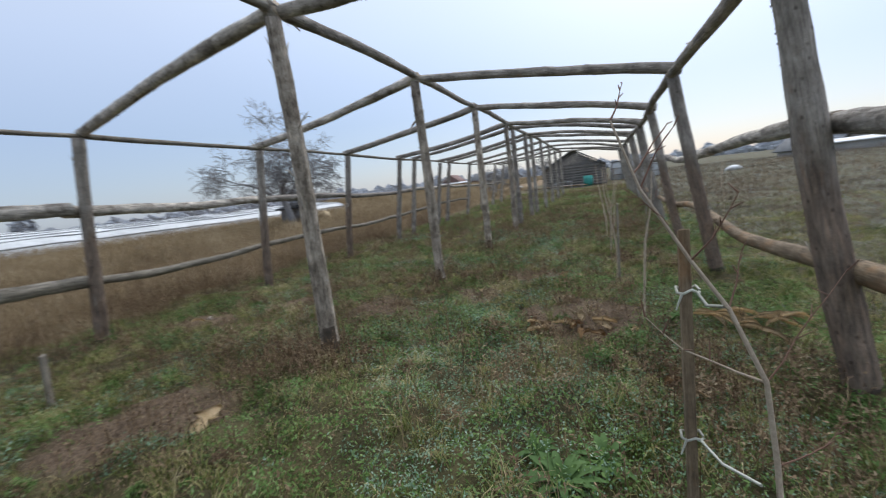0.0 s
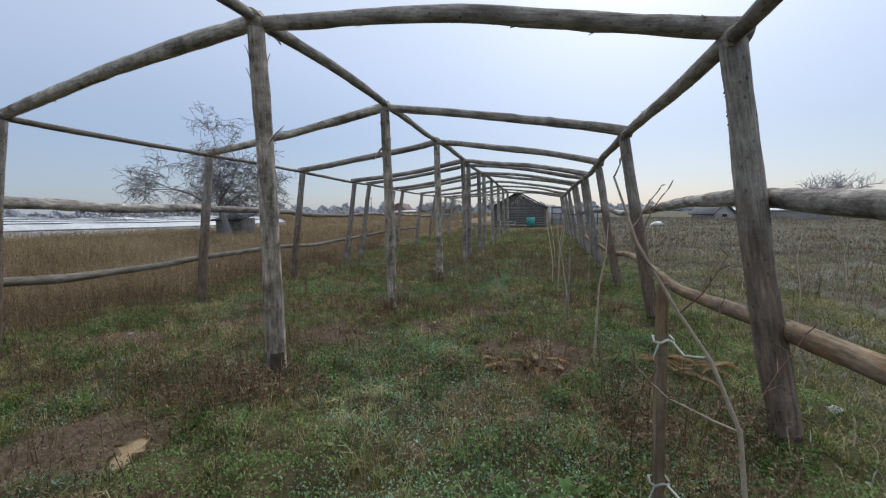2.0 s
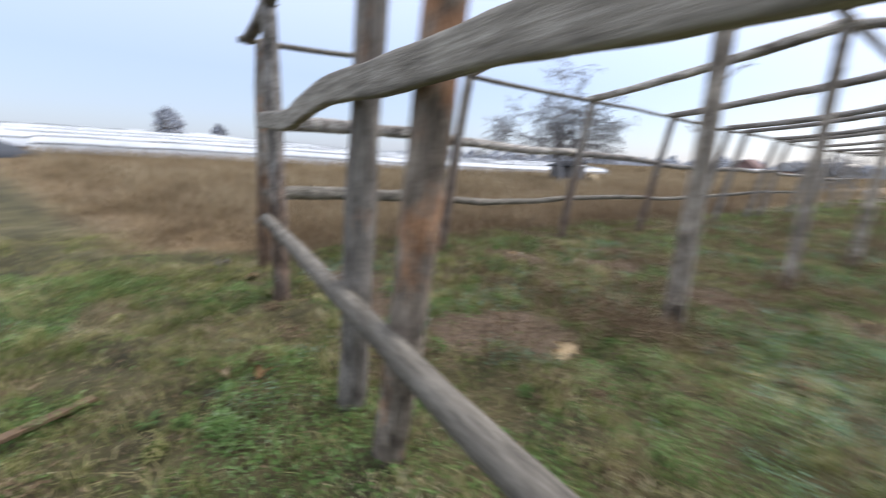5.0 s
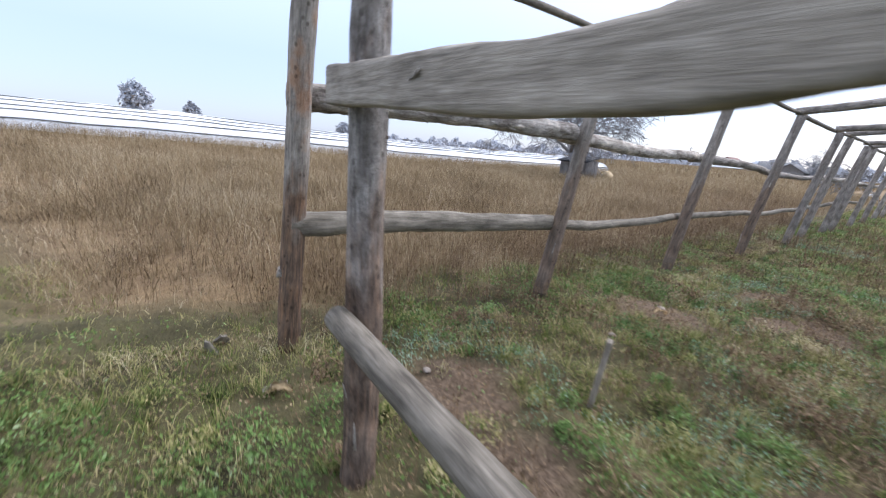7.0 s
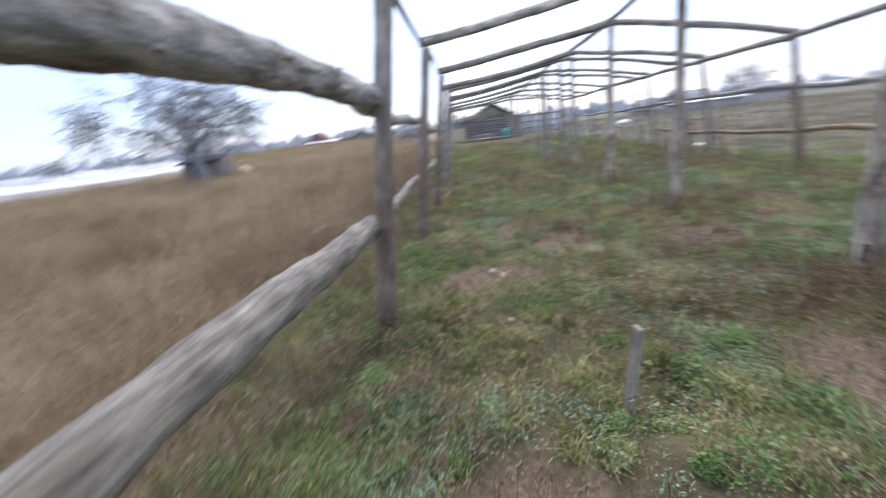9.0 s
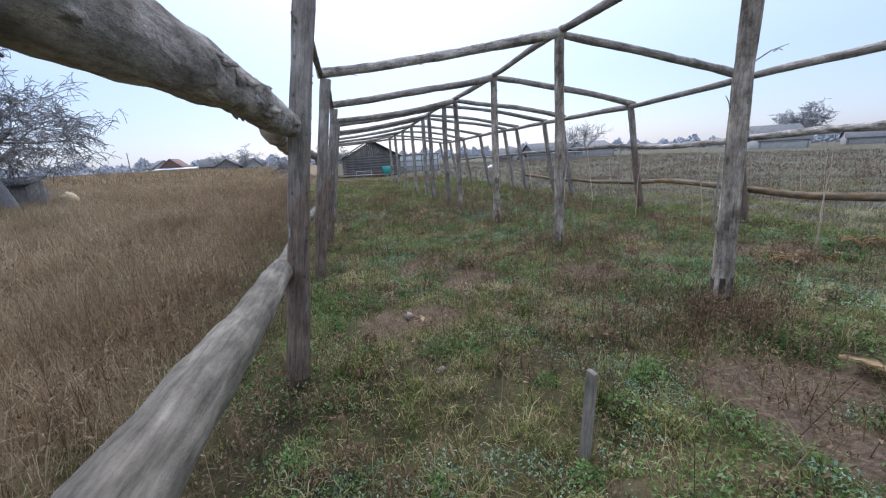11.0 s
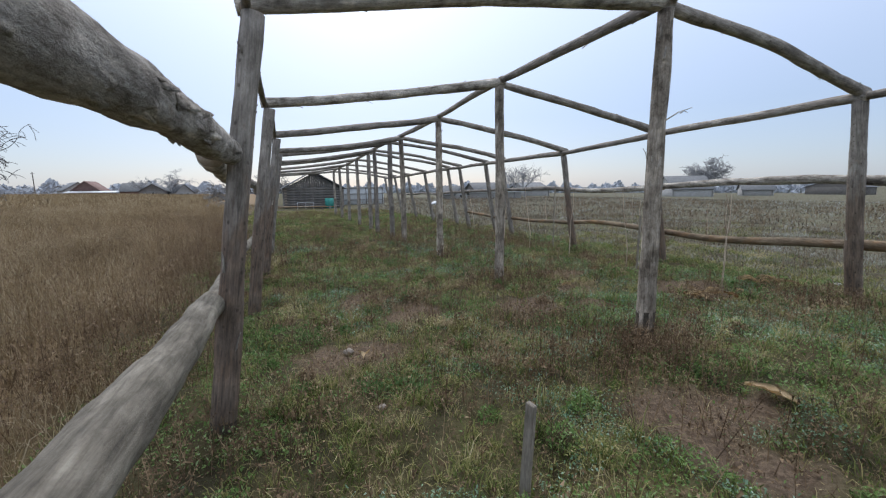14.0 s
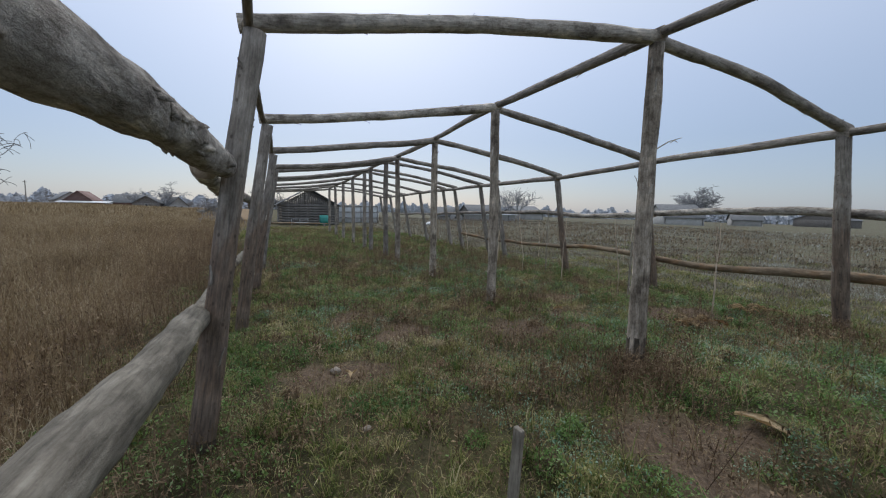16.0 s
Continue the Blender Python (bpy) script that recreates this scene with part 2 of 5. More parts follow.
DRY_GRASS = leafy("dry_tall_grass", [(0.05, (0.08, 0.055, 0.03)), (0.35, (0.205, 0.148, 0.08)), (0.6, (0.33, 0.255, 0.15)), (0.95, (0.48, 0.405, 0.28))], 0.3, 0.5, 1.6)
WEED_BROWN = leafy("withered_weed", [(0.05, (0.05, 0.032, 0.02)), (0.4, (0.125, 0.082, 0.048)), (0.7, (0.24, 0.165, 0.095)), (0.98, (0.42, 0.33, 0.21))], 0.15, 0.8)
LEAF_GREEN = leafy("green_clover", [(0.0, (0.03, 0.055, 0.016)), (0.3, (0.08, 0.145, 0.034)), (0.55, (0.14, 0.235, 0.062)), (0.8, (0.215, 0.32, 0.115)), (1.0, (0.34, 0.42, 0.24))], 0.25, 3.0, 1.6)
GRASS_MIX = leafy("autumn_grass", [(0.0, (0.025, 0.045, 0.009)), (0.3, (0.115, 0.16, 0.036)), (0.52, (0.245, 0.255, 0.085)), (0.75, (0.42, 0.36, 0.17)), (1.0, (0.58, 0.52, 0.33))], 0.3, 1.3, 2.0)
FIELD_GREY = leafy("frosted_field_weed", [(0.0, (0.05, 0.043, 0.035)), (0.35, (0.15, 0.128, 0.09)), (0.6, (0.235, 0.218, 0.165)), (1.0, (0.46, 0.475, 0.46))], 0.25, 0.7, 1.8)
FROST_LEAF = leafy("frosted_herb", [(0.02, (0.05, 0.1, 0.05)), (0.35, (0.13, 0.225, 0.135)), (0.65, (0.23, 0.345, 0.225)), (1.0, (0.43, 0.53, 0.43))], 0.2, 1.6, 1.6)
BIG_LEAF = leafy("broad_green_leaf", [(0.1, (0.05, 0.1, 0.028)), (0.5, (0.1, 0.18, 0.055)), (0.9, (0.2, 0.28, 0.12))], 0.25, 2.0)

# ---- building helpers ----
rng = np.random.RandomState(7)


def thing(name, label, category, group="", at=(0, 0, 0)):
    ob = new(name)
    ob.empty_display_size = 0.2
    ob.location = at
    return tagged(ob, label, category, group)


def finish(bm, name, mats, smooth=True):
    me = bpy.data.meshes.new(name)
    bm.normal_update()
    bm.to_mesh(me)
    bm.free()
    for m in mats if isinstance(mats, (list, tuple)) else [mats]:
        me.materials.append(m)
    if smooth:
        me.polygons.foreach_set("use_smooth", [True] * len(me.polygons))
    return me


def part(name, bm, mats, parent, label="", m=None, smooth=True):
    ob = new(name, finish(bm, name, mats, smooth))
    if m is not None:
        ob.matrix_basis = m
    ob.parent = parent
    return tagged(ob, label) if label else ob


def along(p0, p1):
    """The pose of a member from p0 to p1 with its own z axis along it, and its length."""
    a, b = Vector(p0), Vector(p1)
    return Matrix.Translation(a) @ (b - a).to_track_quat("Z", "Y").to_matrix().to_4x4(), (b - a).length


def log_axis(u, z, seed, bend, sway):
    """How far a log's heart strays from the straight line."""
    sx, sy = seed * 3.17, seed * 1.71
    calm = min(1, 6 * u * (1 - u) + 0.15)
    cx = bend * math.sin(math.pi * u) * math.sin(sx) + bend * 0.8 * noise.noise((sx, z * 0.7, 0.3)) * calm
    cy = bend * math.sin(math.pi * u) * math.cos(sx) + bend * 0.8 * noise.noise((sy, z * 0.7, 7.1)) * calm
    if sway:
        cx -= float(np.interp(u, [s_[0] for s_ in sway], [s_[1] for s_ in sway]))
    return cx, cy


def log_mesh(length, r0, r1, seed, bend=0.03, lump=0.08, sides=12, step=0.16, butt=0.0, flat=0.0, sway=None, torn=0.0):
    """A crooked tapering log along z: swellings, a slow bend, uneven section, capped ends (slot 1: end grain, slot 2: rotten butt)."""
    bm = bmesh.new()
    rings = max(4, int(length / step))
    sx, sy = seed * 3.17, seed * 1.71
    loops = []
    for i in range(rings + 1):
        u = i / rings
        z = u * length
        cx, cy = log_axis(u, z, seed, bend, sway)
        r = (r0 + (r1 - r0) * u) * (1 + lump * 1.1 * noise.noise((sy, z * 1.9, 2.2)))
        ring = []
        for k in range(sides):
            a = 2 * math.pi * k / sides
            rr = r * (1 + lump * noise.noise((math.cos(a) * 1.3 + sx, math.sin(a) * 1.3, z * 4.0)) + lump * 0.5 * noise.noise((math.cos(a) * 4 + sx, math.sin(a) * 4, z * 13)))
            x, y = math.cos(a) * rr, math.sin(a) * rr
            if flat:
                y = max(-r * flat, y)
            zr = z + torn * noise.noise((k * 1.9, sx, 3.3)) if torn and i == rings else z
            ring.append(bm.verts.new((cx + x, cy + y, zr)))
        loops.append(ring)
    for i in range(rings):
        for k in range(sides):
            f = bm.faces.new((loops[i][k], loops[i][(k + 1) % sides], loops[i + 1][(k + 1) % sides], loops[i + 1][k]))
            if butt and (i + 0.5) / rings * length < butt * (1 + 0.5 * noise.noise((k * 0.8, sx, 1))):
                f.material_index = 2
    for ring, rev in ((loops[0], True), (loops[-1], False)):
        c = bm.verts.new(sum((v.co for v in ring), Vector()) / sides)
        for k in range(sides):
            pair = (ring[k], ring[(k + 1) % sides])
            f = bm.faces.new((c, pair[1], pair[0]) if rev else (c, *pair))
            f.material_index = 1
    return bm


LOG_SEED = [0]


def log(name, p0, p1, r0, r1, mat_, parent, label="", bend=0.03, lump=0.08, butt=0.0, flat=0.0, flakes=0, flake_size=1.0, step=0.16, turn=0.0, sides=12, sway=None, end=None, torn=0.0):
    LOG_SEED[0] += 1
    s = LOG_SEED[0]
    m, length = along(p0, p1)
    m = m @ pose(0, 0, 0, 0, 0, turn)
    ob = part(name, log_mesh(length, r0, r1, s, bend, lump, sides, step, butt, flat, sway, torn), [mat_, end or END_GRAIN, ROTTEN], parent, label, m)
    for i in range(flakes):
        # torn strips of bark that still hang on the log
        r = random.Random(s * 50 + i)
        z, a = r.uniform(0.06, 0.94) * length, r.uniform(0, 6.28)
        rad = (r0 + (r1 - r0) * z / length) * 0.93 * (min(1, flat) if flat else 1)
        fx, fy = log_axis(z / length, z, s, bend, sway)
        bm = bmesh.new()
        ln, w, lift = r.uniform(0.05, 0.16) / flake_size ** 0.5, r.uniform(0.006, 0.018) * flake_size, r.uniform(0.01, 0.035) / flake_size
        prev = None
        for j in range(4):
            q = j / 3
            rr = rad + lift * q * q
            row = [bm.verts.new((fx + (rr + t) * math.cos(a + d * w / rad * (1 - 0.7 * q)), fy + (rr + t) * math.sin(a + d * w / rad * (1 - 0.7 * q)), z + ln * q)) for d, t in ((-1, 0), (1, 0), (1, 0.004), (-1, 0.004))]
            if prev:
                for k in range(4):
                    bm.faces.new((prev[k], prev[(k + 1) % 4], row[(k + 1) % 4], row[k]))
            else:
                bm.faces.new(row[::-1])
            prev = row
        bm.faces.new(prev)
        part("bark_flake", bm, [BARK_WOOD], ob)
    return ob


def box_bm(sx, sy, sz, bevel=0.0, at=(0, 0, 0)):
    bm = bmesh.new()
    bmesh.ops.create_cube(bm, size=1, matrix=Matrix.Translation(at) @ Matrix.Diagonal((sx, sy, sz, 1)))
    if bevel:
        bmesh.ops.bevel(bm, geom=bm.edges[:], offset=bevel, segments=1, affect="EDGES")
    return bm


def blob_bm(rx, ry, rz, seed, rough=0.25, sub=2):
    bm = bmesh.new()
    bmesh.ops.create_icosphere(bm, subdivisions=sub, radius=1)
    for v in bm.verts:
        k = 1 + rough * noise.noise(v.co * 1.7 + Vector((seed * 3.3, 0, 0))) + rough * 0.5 * noise.noise(v.co * 4 + Vector((0, seed * 2.1, 0)))
        v.co = Vector((v.co.x * rx * k, v.co.y * ry * k, v.co.z * rz * k))
    return bm


def tube_into(bm, pts, radii, sides=5):
    """Adds a bent tapering tube through pts."""
    prev = None
    for i, p in enumerate(pts):
        p = Vector(p)
        d = (Vector(pts[min(i + 1, len(pts) - 1)]) - Vector(pts[max(i - 1, 0)])).normalized()
        q = d.to_track_quat("Z", "Y")
        ring = [bm.verts.new(p + q @ Vector((math.cos(2 * math.pi * k / sides) * radii[i], math.sin(2 * math.pi * k / sides) * radii[i], 0))) for k in range(sides)]
        if prev:
            for k in range(sides):
                bm.faces.new((prev[k], prev[(k + 1) % sides], ring[(k + 1) % sides], ring[k]))
        prev = ring
    return bm


def raw_mesh(name, verts, tris, mat_, quads=None):
    me = bpy.data.meshes.new(name)
    me.from_pydata([], [], [])
    nv, nt = len(verts), len(tris)
    me.vertices.add(nv)
    me.vertices.foreach_set("co", np.asarray(verts, np.float32).ravel())
    me.loops.add(nt * 3)
    me.loops.foreach_set("vertex_index", np.asarray(tris, np.int32).ravel())
    me.polygons.add(nt)
    me.polygons.foreach_set("loop_start", np.arange(0, nt * 3, 3, dtype=np.int32))
    me.polygons.foreach_set("loop_total", np.full(nt, 3, np.int32))
    me.update(calc_edges=True)
    me.materials.append(mat_)
    return me


# ---- lie of the land ----
SOIL = [(-0.72, -1.12, 0.62, 0.42), (-1.0, -1.62, 0.45, 0.35), (-2.75, 0.85, 0.55, 0.35), (-0.4, 1.5, 0.6, 0.4), (2.3, 1.2, 0.8, 0.55),
        (-2.9, -1.95, 0.45, 0.4), (0.35, 1.2, 0.5, 0.4), (-1.7, 1.9, 0.6, 0.4), (-1.9, -2.1, 0.5, 0.35), (0.75, 2.1, 0.45, 0.35), (-2.2, 2.6, 0.4, 0.3), (1.6, 3.1, 0.5, 0.4), (2.9, -2.0, 0.4, 0.35)]


TABLE = np.random.RandomState(99).rand(64, 64)


def drift(x, y, size, seed=0):
    """Soft random patches about size metres across, from 0 to 1."""
    total, amp = 0.0, 0.0
    for octave, weight in ((1.0, 1.0), (2.1, 0.5), (4.3, 0.28)):
        u, v = np.asarray(x, float) / size * octave + seed * 7.31 + 500, np.asarray(y, float) / size * octave + seed * 3.77 + 500
        i, j = np.floor(u).astype(int), np.floor(v).astype(int)
        a, b = u - i, v - j
        a, b = a * a * (3 - 2 * a), b * b * (3 - 2 * b)
        i0, i1, j0, j1 = i % 64, (i + 1) % 64, j % 64, (j + 1) % 64
        total = total + weight * (TABLE[i0, j0] * (1 - a) * (1 - b) + TABLE[i1, j0] * a * (1 - b) + TABLE[i0, j1] * (1 - a) * b + TABLE[i1, j1] * a * b)
        amp += weight
    return np.clip((total / amp - 0.5) * 1.7 + 0.5, 0, 1)


def mask(f, cut, soft=0.08):
    """1 where f lies over cut, 0 under it, with a narrow edge."""
    return np.clip((f - cut) / soft + 0.5, 0, 1)


def height_at(x, y):
    x, y = np.asarray(x, float), np.asarray(y, float)
    z = -0.05 + 0.03 * np.sin(x * 1.3 + 0.6 * np.sin(y * 0.9)) * np.cos(y * 1.1 + 0.3 * x) + 0.012 * np.sin(x * 4.1 + y * 2.3) * np.sin(y * 3.7 - x)
    z = z + np.where((np.abs(x) < 7) & (y > -7) & (y < 12), 0.11 * (drift(x, y, 0.42, 4) - 0.5), 0)
    z = z + (0.036 + 0.055 * np.clip((25 - y) / 25, 0, 1)) * np.clip(-x - 24, 0, 19.5) - 0.011 * np.clip(x - 6, 0, 200)
    # a mossy green hummock inside the front end
    z = z + 0.07 * np.exp(-((x - 0.7) ** 2 / 0.5 + (y + 0.75) ** 2 / 0.45))
    return z


def soil_at(x, y):
    s = np.zeros_like(np.asarray(x, float))
    for cx, cy, rx, ry in SOIL:
        d = ((x - cx) / rx) ** 2 + ((y - cy) / ry) ** 2 + 1.6 * (drift(x, y, 0.35, 3) - 0.5)
        s = np.maximum(s, np.clip((1.1 - d) * 1.6, 0, 1))
    return s


def ground_material():
    m, n, l, b = material("autumn_ground", 0.95)
    pos = n.new("ShaderNodeNewGeometry").outputs["Position"]
    big, mid_, fine = noise_node(n, l, pos, 0.35, 5), noise_node(n, l, pos, 1.6, 7, 0.65), noise_node(n, l, pos, 26, 5, 0.7)
    grass = ramp_node(n, l, mid_, [(0.3, (0.034, 0.03, 0.017)), (0.45, (0.068, 0.06, 0.028)), (0.58, (0.105, 0.092, 0.042)), (0.72, (0.18, 0.135, 0.078))])
    fieldl = ramp_node(n, l, mid_, [(0.3, (0.13, 0.085, 0.045)), (0.7, (0.28, 0.2, 0.11))])
    fieldr = ramp_node(n, l, mid_, [(0.32, (0.07, 0.06, 0.035)), (0.45, (0.11, 0.09, 0.06)), (0.56, (0.11, 0.115, 0.065)), (0.7, (0.22, 0.215, 0.19))])
    soil = ramp_node(n, l, fine, [(0.3, (0.085, 0.058, 0.038)), (0.7, (0.19, 0.138, 0.094))])
    at = n.new("ShaderNodeAttribute")
    at.attribute_name = "cover"
    sp = n.new("ShaderNodeSeparateColor")
    l.new(at.outputs["Color"], sp.inputs[0])
    col = mix_node(n, l, sp.outputs["Green"], grass, fieldl)
    col = mix_node(n, l, sp.outputs["Blue"], col, fieldr)
    col = mix_node(n, l, sp.outputs["Red"], col, soil)
    col = mix_node(n, l, 0.55, col, ramp_node(n, l, fine, [(0.28, (0.5, 0.5, 0.5)), (0.72, (1.4, 1.4, 1.4))]), "MULTIPLY")
    col = mix_node(n, l, 0.5, col, ramp_node(n, l, big, [(0.3, (0.7, 0.7, 0.7)), (0.7, (1.25, 1.25, 1.25))]), "MULTIPLY")
    l.new(col, b.inputs["Base Color"])
    bump_node(n, l, b, fine, 0.9, 0.04)
    return m


def axis_steps(fine_lo, fine_hi, fine, far):
    core = np.arange(fine_lo, fine_hi + 1e-6, fine)
    grow = [0.0]
    step = fine
    while grow[-1] < far:
        step *= 1.22
        grow.append(grow[-1] + step)
    g = np.array(grow[1:])
    return np.concatenate([(fine_lo - g)[::-1], core, fine_hi + g])


gx, gy = axis_steps(-7, 7, 0.12, 1400), axis_steps(-6, 9, 0.12, 1600)
GX, GY = np.meshgrid(gx, gy)
gz = height_at(GX, GY) + np.where((np.abs(GX) < 7.5) & (GY < 9.5) & (GY > -6.5), 0.016 * rng.randn(*GX.shape), 0)
nx_, ny_ = len(gx), len(gy)
gi = np.arange(nx_ * ny_).reshape(ny_, nx_)
q0, q1, q2, q3 = gi[:-1, :-1].ravel(), gi[:-1, 1:].ravel(), gi[1:, 1:].ravel(), gi[1:, :-1].ravel()
gme = raw_mesh("ground", np.stack([GX.ravel(), GY.ravel(), gz.ravel()], 1), np.concatenate([np.stack([q0, q1, q2], 1), np.stack([q0, q2, q3], 1)]), ground_material())
gme.polygons.foreach_set("use_smooth", [True] * len(gme.polygons))
cover = np.ones((nx_ * ny_, 4), np.float32)
cover[:, 0] = soil_at(GX, GY).ravel()
cover[:, 1] = np.clip((-GX - 4.7 + 0.25 * np.sin(GY * 2)) / 0.6, 0, 1).ravel() * np.clip((GY + 4.2 - 0.3 * (GX + 4)) / 1.0, 0, 1).ravel()
cover[:, 2] = np.clip((GX - 4.3) / 2.0, 0, 1).ravel()
gme.color_attributes.new("cover", "FLOAT_COLOR", "POINT").data.foreach_set("color", cover.ravel())
ground = tagged(new("ground", gme), "uneven ground of grass, bare soil and dry field", "ground", kind="structure")

# ---- the timber frame of an uncovered greenhouse ----
frame_thing = thing("greenhouse_frame", "weathered grey log frame of an uncovered greenhouse standing in grass", "timber frame")
RIDGE_X = [0.01, 0.03, 0.12, 0.17, 0.12, 0.15, 0.17, 0.2, 0.22, 0.25, 0.28]
RIDGE_Y = [-0.03, 2.85, 5.59, 8.45, 9.5, 11.55, 12.65, 15.0, 17.5, 20.0, 22.5]
RIDGE_Z = [3.12, 3.115, 3.015, 2.93, 2.92, 2.87, 2.86, 2.78, 2.7, 2.65, 2.59]
LEFT_X = [-3.4, -3.31, -3.18] + [-3.08] * 8
LEFT_Y = [0.2, 2.9, 5.55, 8.1, 9.15, 11.4, 12.4, 15.1, 17.5, 19.9, 22.0]
LEFT_Z = [2.65, 2.58, 2.52, 2.44, 2.42, 2.37, 2.36, 2.32, 2.3, 2.3, 2.3]
RIGHT_X = [3.555, 3.435, 3.44, 3.5, 3.52] + [3.5] * 6
RIGHT_Y = [-0.02, 2.87, 5.47, 8.5, 9.59, 11.64, 12.75, 15.5, 18.0, 20.5, 22.7]
RIGHT_Z = [2.61, 2.5, 2.37, 2.38, 2.37, 2.34, 2.33, 2.29, 2.24, 2.23, 2.23]


def ground_z(x, y):
    return float(height_at(x, y))


def post(x, y, top, r0, r1, mat_=GREY_WOOD, label="", lean=(0, 0), butt=0.16, flakes=0, bend=0.02, lump=0.09):
    return log("post", (x, y, ground_z(x, y) - 0.12), (x + lean[0], y + lean[1], top), r0, r1, mat_, frame_thing, label, bend, lump, butt, flakes=flakes)


for i, (x, y, z) in enumerate(zip(RIDGE_X, RIDGE_Y, RIDGE_Z)):
    near = i < 4
    bark = (0.086, 0.072) if i == 0 else (0.08, 0.068)
    post(x, y, z - 0.04, *bark, FLAKY_POST if near else GREY_WOOD, "grey ridge post with loose bark and a dark foot" if near else "", (-0.02 * (i % 2), 0), 0.4 if i == 0 else 0.22, (12, 7, 5, 4)[i] if near else 0)
hole_mesh = finish(blob_bm(0.006, 0.006, 0.008, 3, 0.3, 1), "beetle_hole", ROTTEN)
for i in range(len(LEFT_Y)):
    near = i < 3
    left_post = post(LEFT_X[i] - 0.38, LEFT_Y[i] - (0.2 if i == 0 else 0.04), LEFT_Z[i] - 0.04, 0.08, 0.068, RED_FOOT if i < 3 else GREY_WOOD, "grey stripped eave post with rows of small holes" if near else "", (0.38, 0.12 if i == 0 else 0.04), 0.1, 3 if near else 0)
    rr = (0.096, 0.08) if i == 0 else (0.082, 0.068)
    right_post = post(RIGHT_X[i] + 0.44, RIGHT_Y[i] - 0.04, RIGHT_Z[i] - 0.04, *rr, RED_FOOT if i < 3 else GREY_WOOD, "thick eave post, reddish where the bark is gone" if near else "", (-0.44, 0.04), 0.1, 3 if near else 0)
    for ob, facing in ((left_post, -1.2), (right_post, -2.2)):
        # rows of beetle holes under the lost bark
        for k in range(42 if i == 0 else 0):
            col, row = k % 3, k // 3
            z = 1.15 + row * 0.1 + 0.03 * math.sin(k * 5.1)
            cx, cy = log_axis(z / (2.75 if ob is left_post else 2.72), z, LOG_SEED[0] - (1 if ob is left_post else 0), 0.02, None)
            a = facing + 0.45 * (col - 1) + 0.06 * math.sin(k * 3.3)
            rad = (0.08 - 0.012 * z / 2.75 if ob is left_post else 0.096 - 0.016 * z / 2.72) * 0.965
            hole = new("beetle_hole", hole_mesh)
            hole.matrix_basis = pose(cx + rad * math.cos(a), cy + rad * math.sin(a), z)
            hole.parent = ob
# rafters of each truss
for i in range(len(RIDGE_Y)):
    near = i < 3
    r = 0.066 if i < 4 else 0.055
    n_fl = (12, 8, 5, 2)[i] if i < 4 else 0
    top = (RIDGE_X[i], RIDGE_Y[i], RIDGE_Z[i])
    log("rafter", (LEFT_X[i] - 0.1, LEFT_Y[i], LEFT_Z[i] + 0.03), (top[0] + 0.06, top[1], top[2] + 0.03), r * 0.9, r * 1.05, BARK_WOOD if i < 2 else GREY_WOOD, frame_thing, "crooked rafter with torn bark" if near else "", 0.02 if i == 0 else 0.05, 0.13, flakes=n_fl, turn=-90,
        sway=((0, 0), (0.25, 0.05), (0.5, 0.075), (0.75, 0.05), (1, 0)) if i == 0 else None)
    log("rafter", (RIGHT_X[i] + 0.1, RIGHT_Y[i], RIGHT_Z[i] + 0.03), (top[0] - 0.04, top[1] + 0.04, top[2] + 0.02), r * 1.05, r * 0.85, GREY_WOOD, frame_thing, "crooked rafter with torn bark" if near else "", 0.03 if i < 2 else 0.07, 0.13, flakes=n_fl // 2, turn=-90,
        sway=((0, 0), (0.2, 0.04), (0.45, 0.075), (0.75, 0.05), (1, 0)) if i == 0 else None)


def run(name, pts, r, mat_, label, bend, flakes=0, lump=0.08, over=0.18):
    """Logs laid end to end along pts, each with a short overlap."""
    for k in range(len(pts) - 1):
        a, b = Vector(pts[k]), Vector(pts[k + 1])
        d = (b - a).normalized() * over
        rk = r * (1.0 if k % 2 else 0.9)
        log(name, a - d * 0.4, b + d * 0.4, rk * 1.08, rk * 0.92, mat_, frame_thing, label if k < 3 else "", bend, lump, flakes=max(0, flakes - k))


SPANS = (0, 1, 2, 4, 6, 8, 10)
ridge_pts = [(0.1, -2.95, 3.16)] + [(RIDGE_X[i], RIDGE_Y[i], RIDGE_Z[i] + 0.05) for i in SPANS]
run("ridge_beam", ridge_pts, 0.055, GREY_WOOD, "long grey ridge pole", 0.03, 4)
left_pts = [(-3.5, -2.85, 2.6)] + [(LEFT_X[i] - 0.04, LEFT_Y[i], LEFT_Z[i]) for i in SPANS]
run("eave_pole", left_pts, 0.034, PALE_WOOD, "thin pale eave pole", 0.035)
right_pts = [(3.58, -2.85, 2.68)] + [(RIGHT_X[i] - 0.02, RIGHT_Y[i], RIGHT_Z[i] - 0.02) for i in SPANS]
run("eave_pole", right_pts, 0.06, GREY_WOOD, "thick grey eave pole", 0.03, 2)

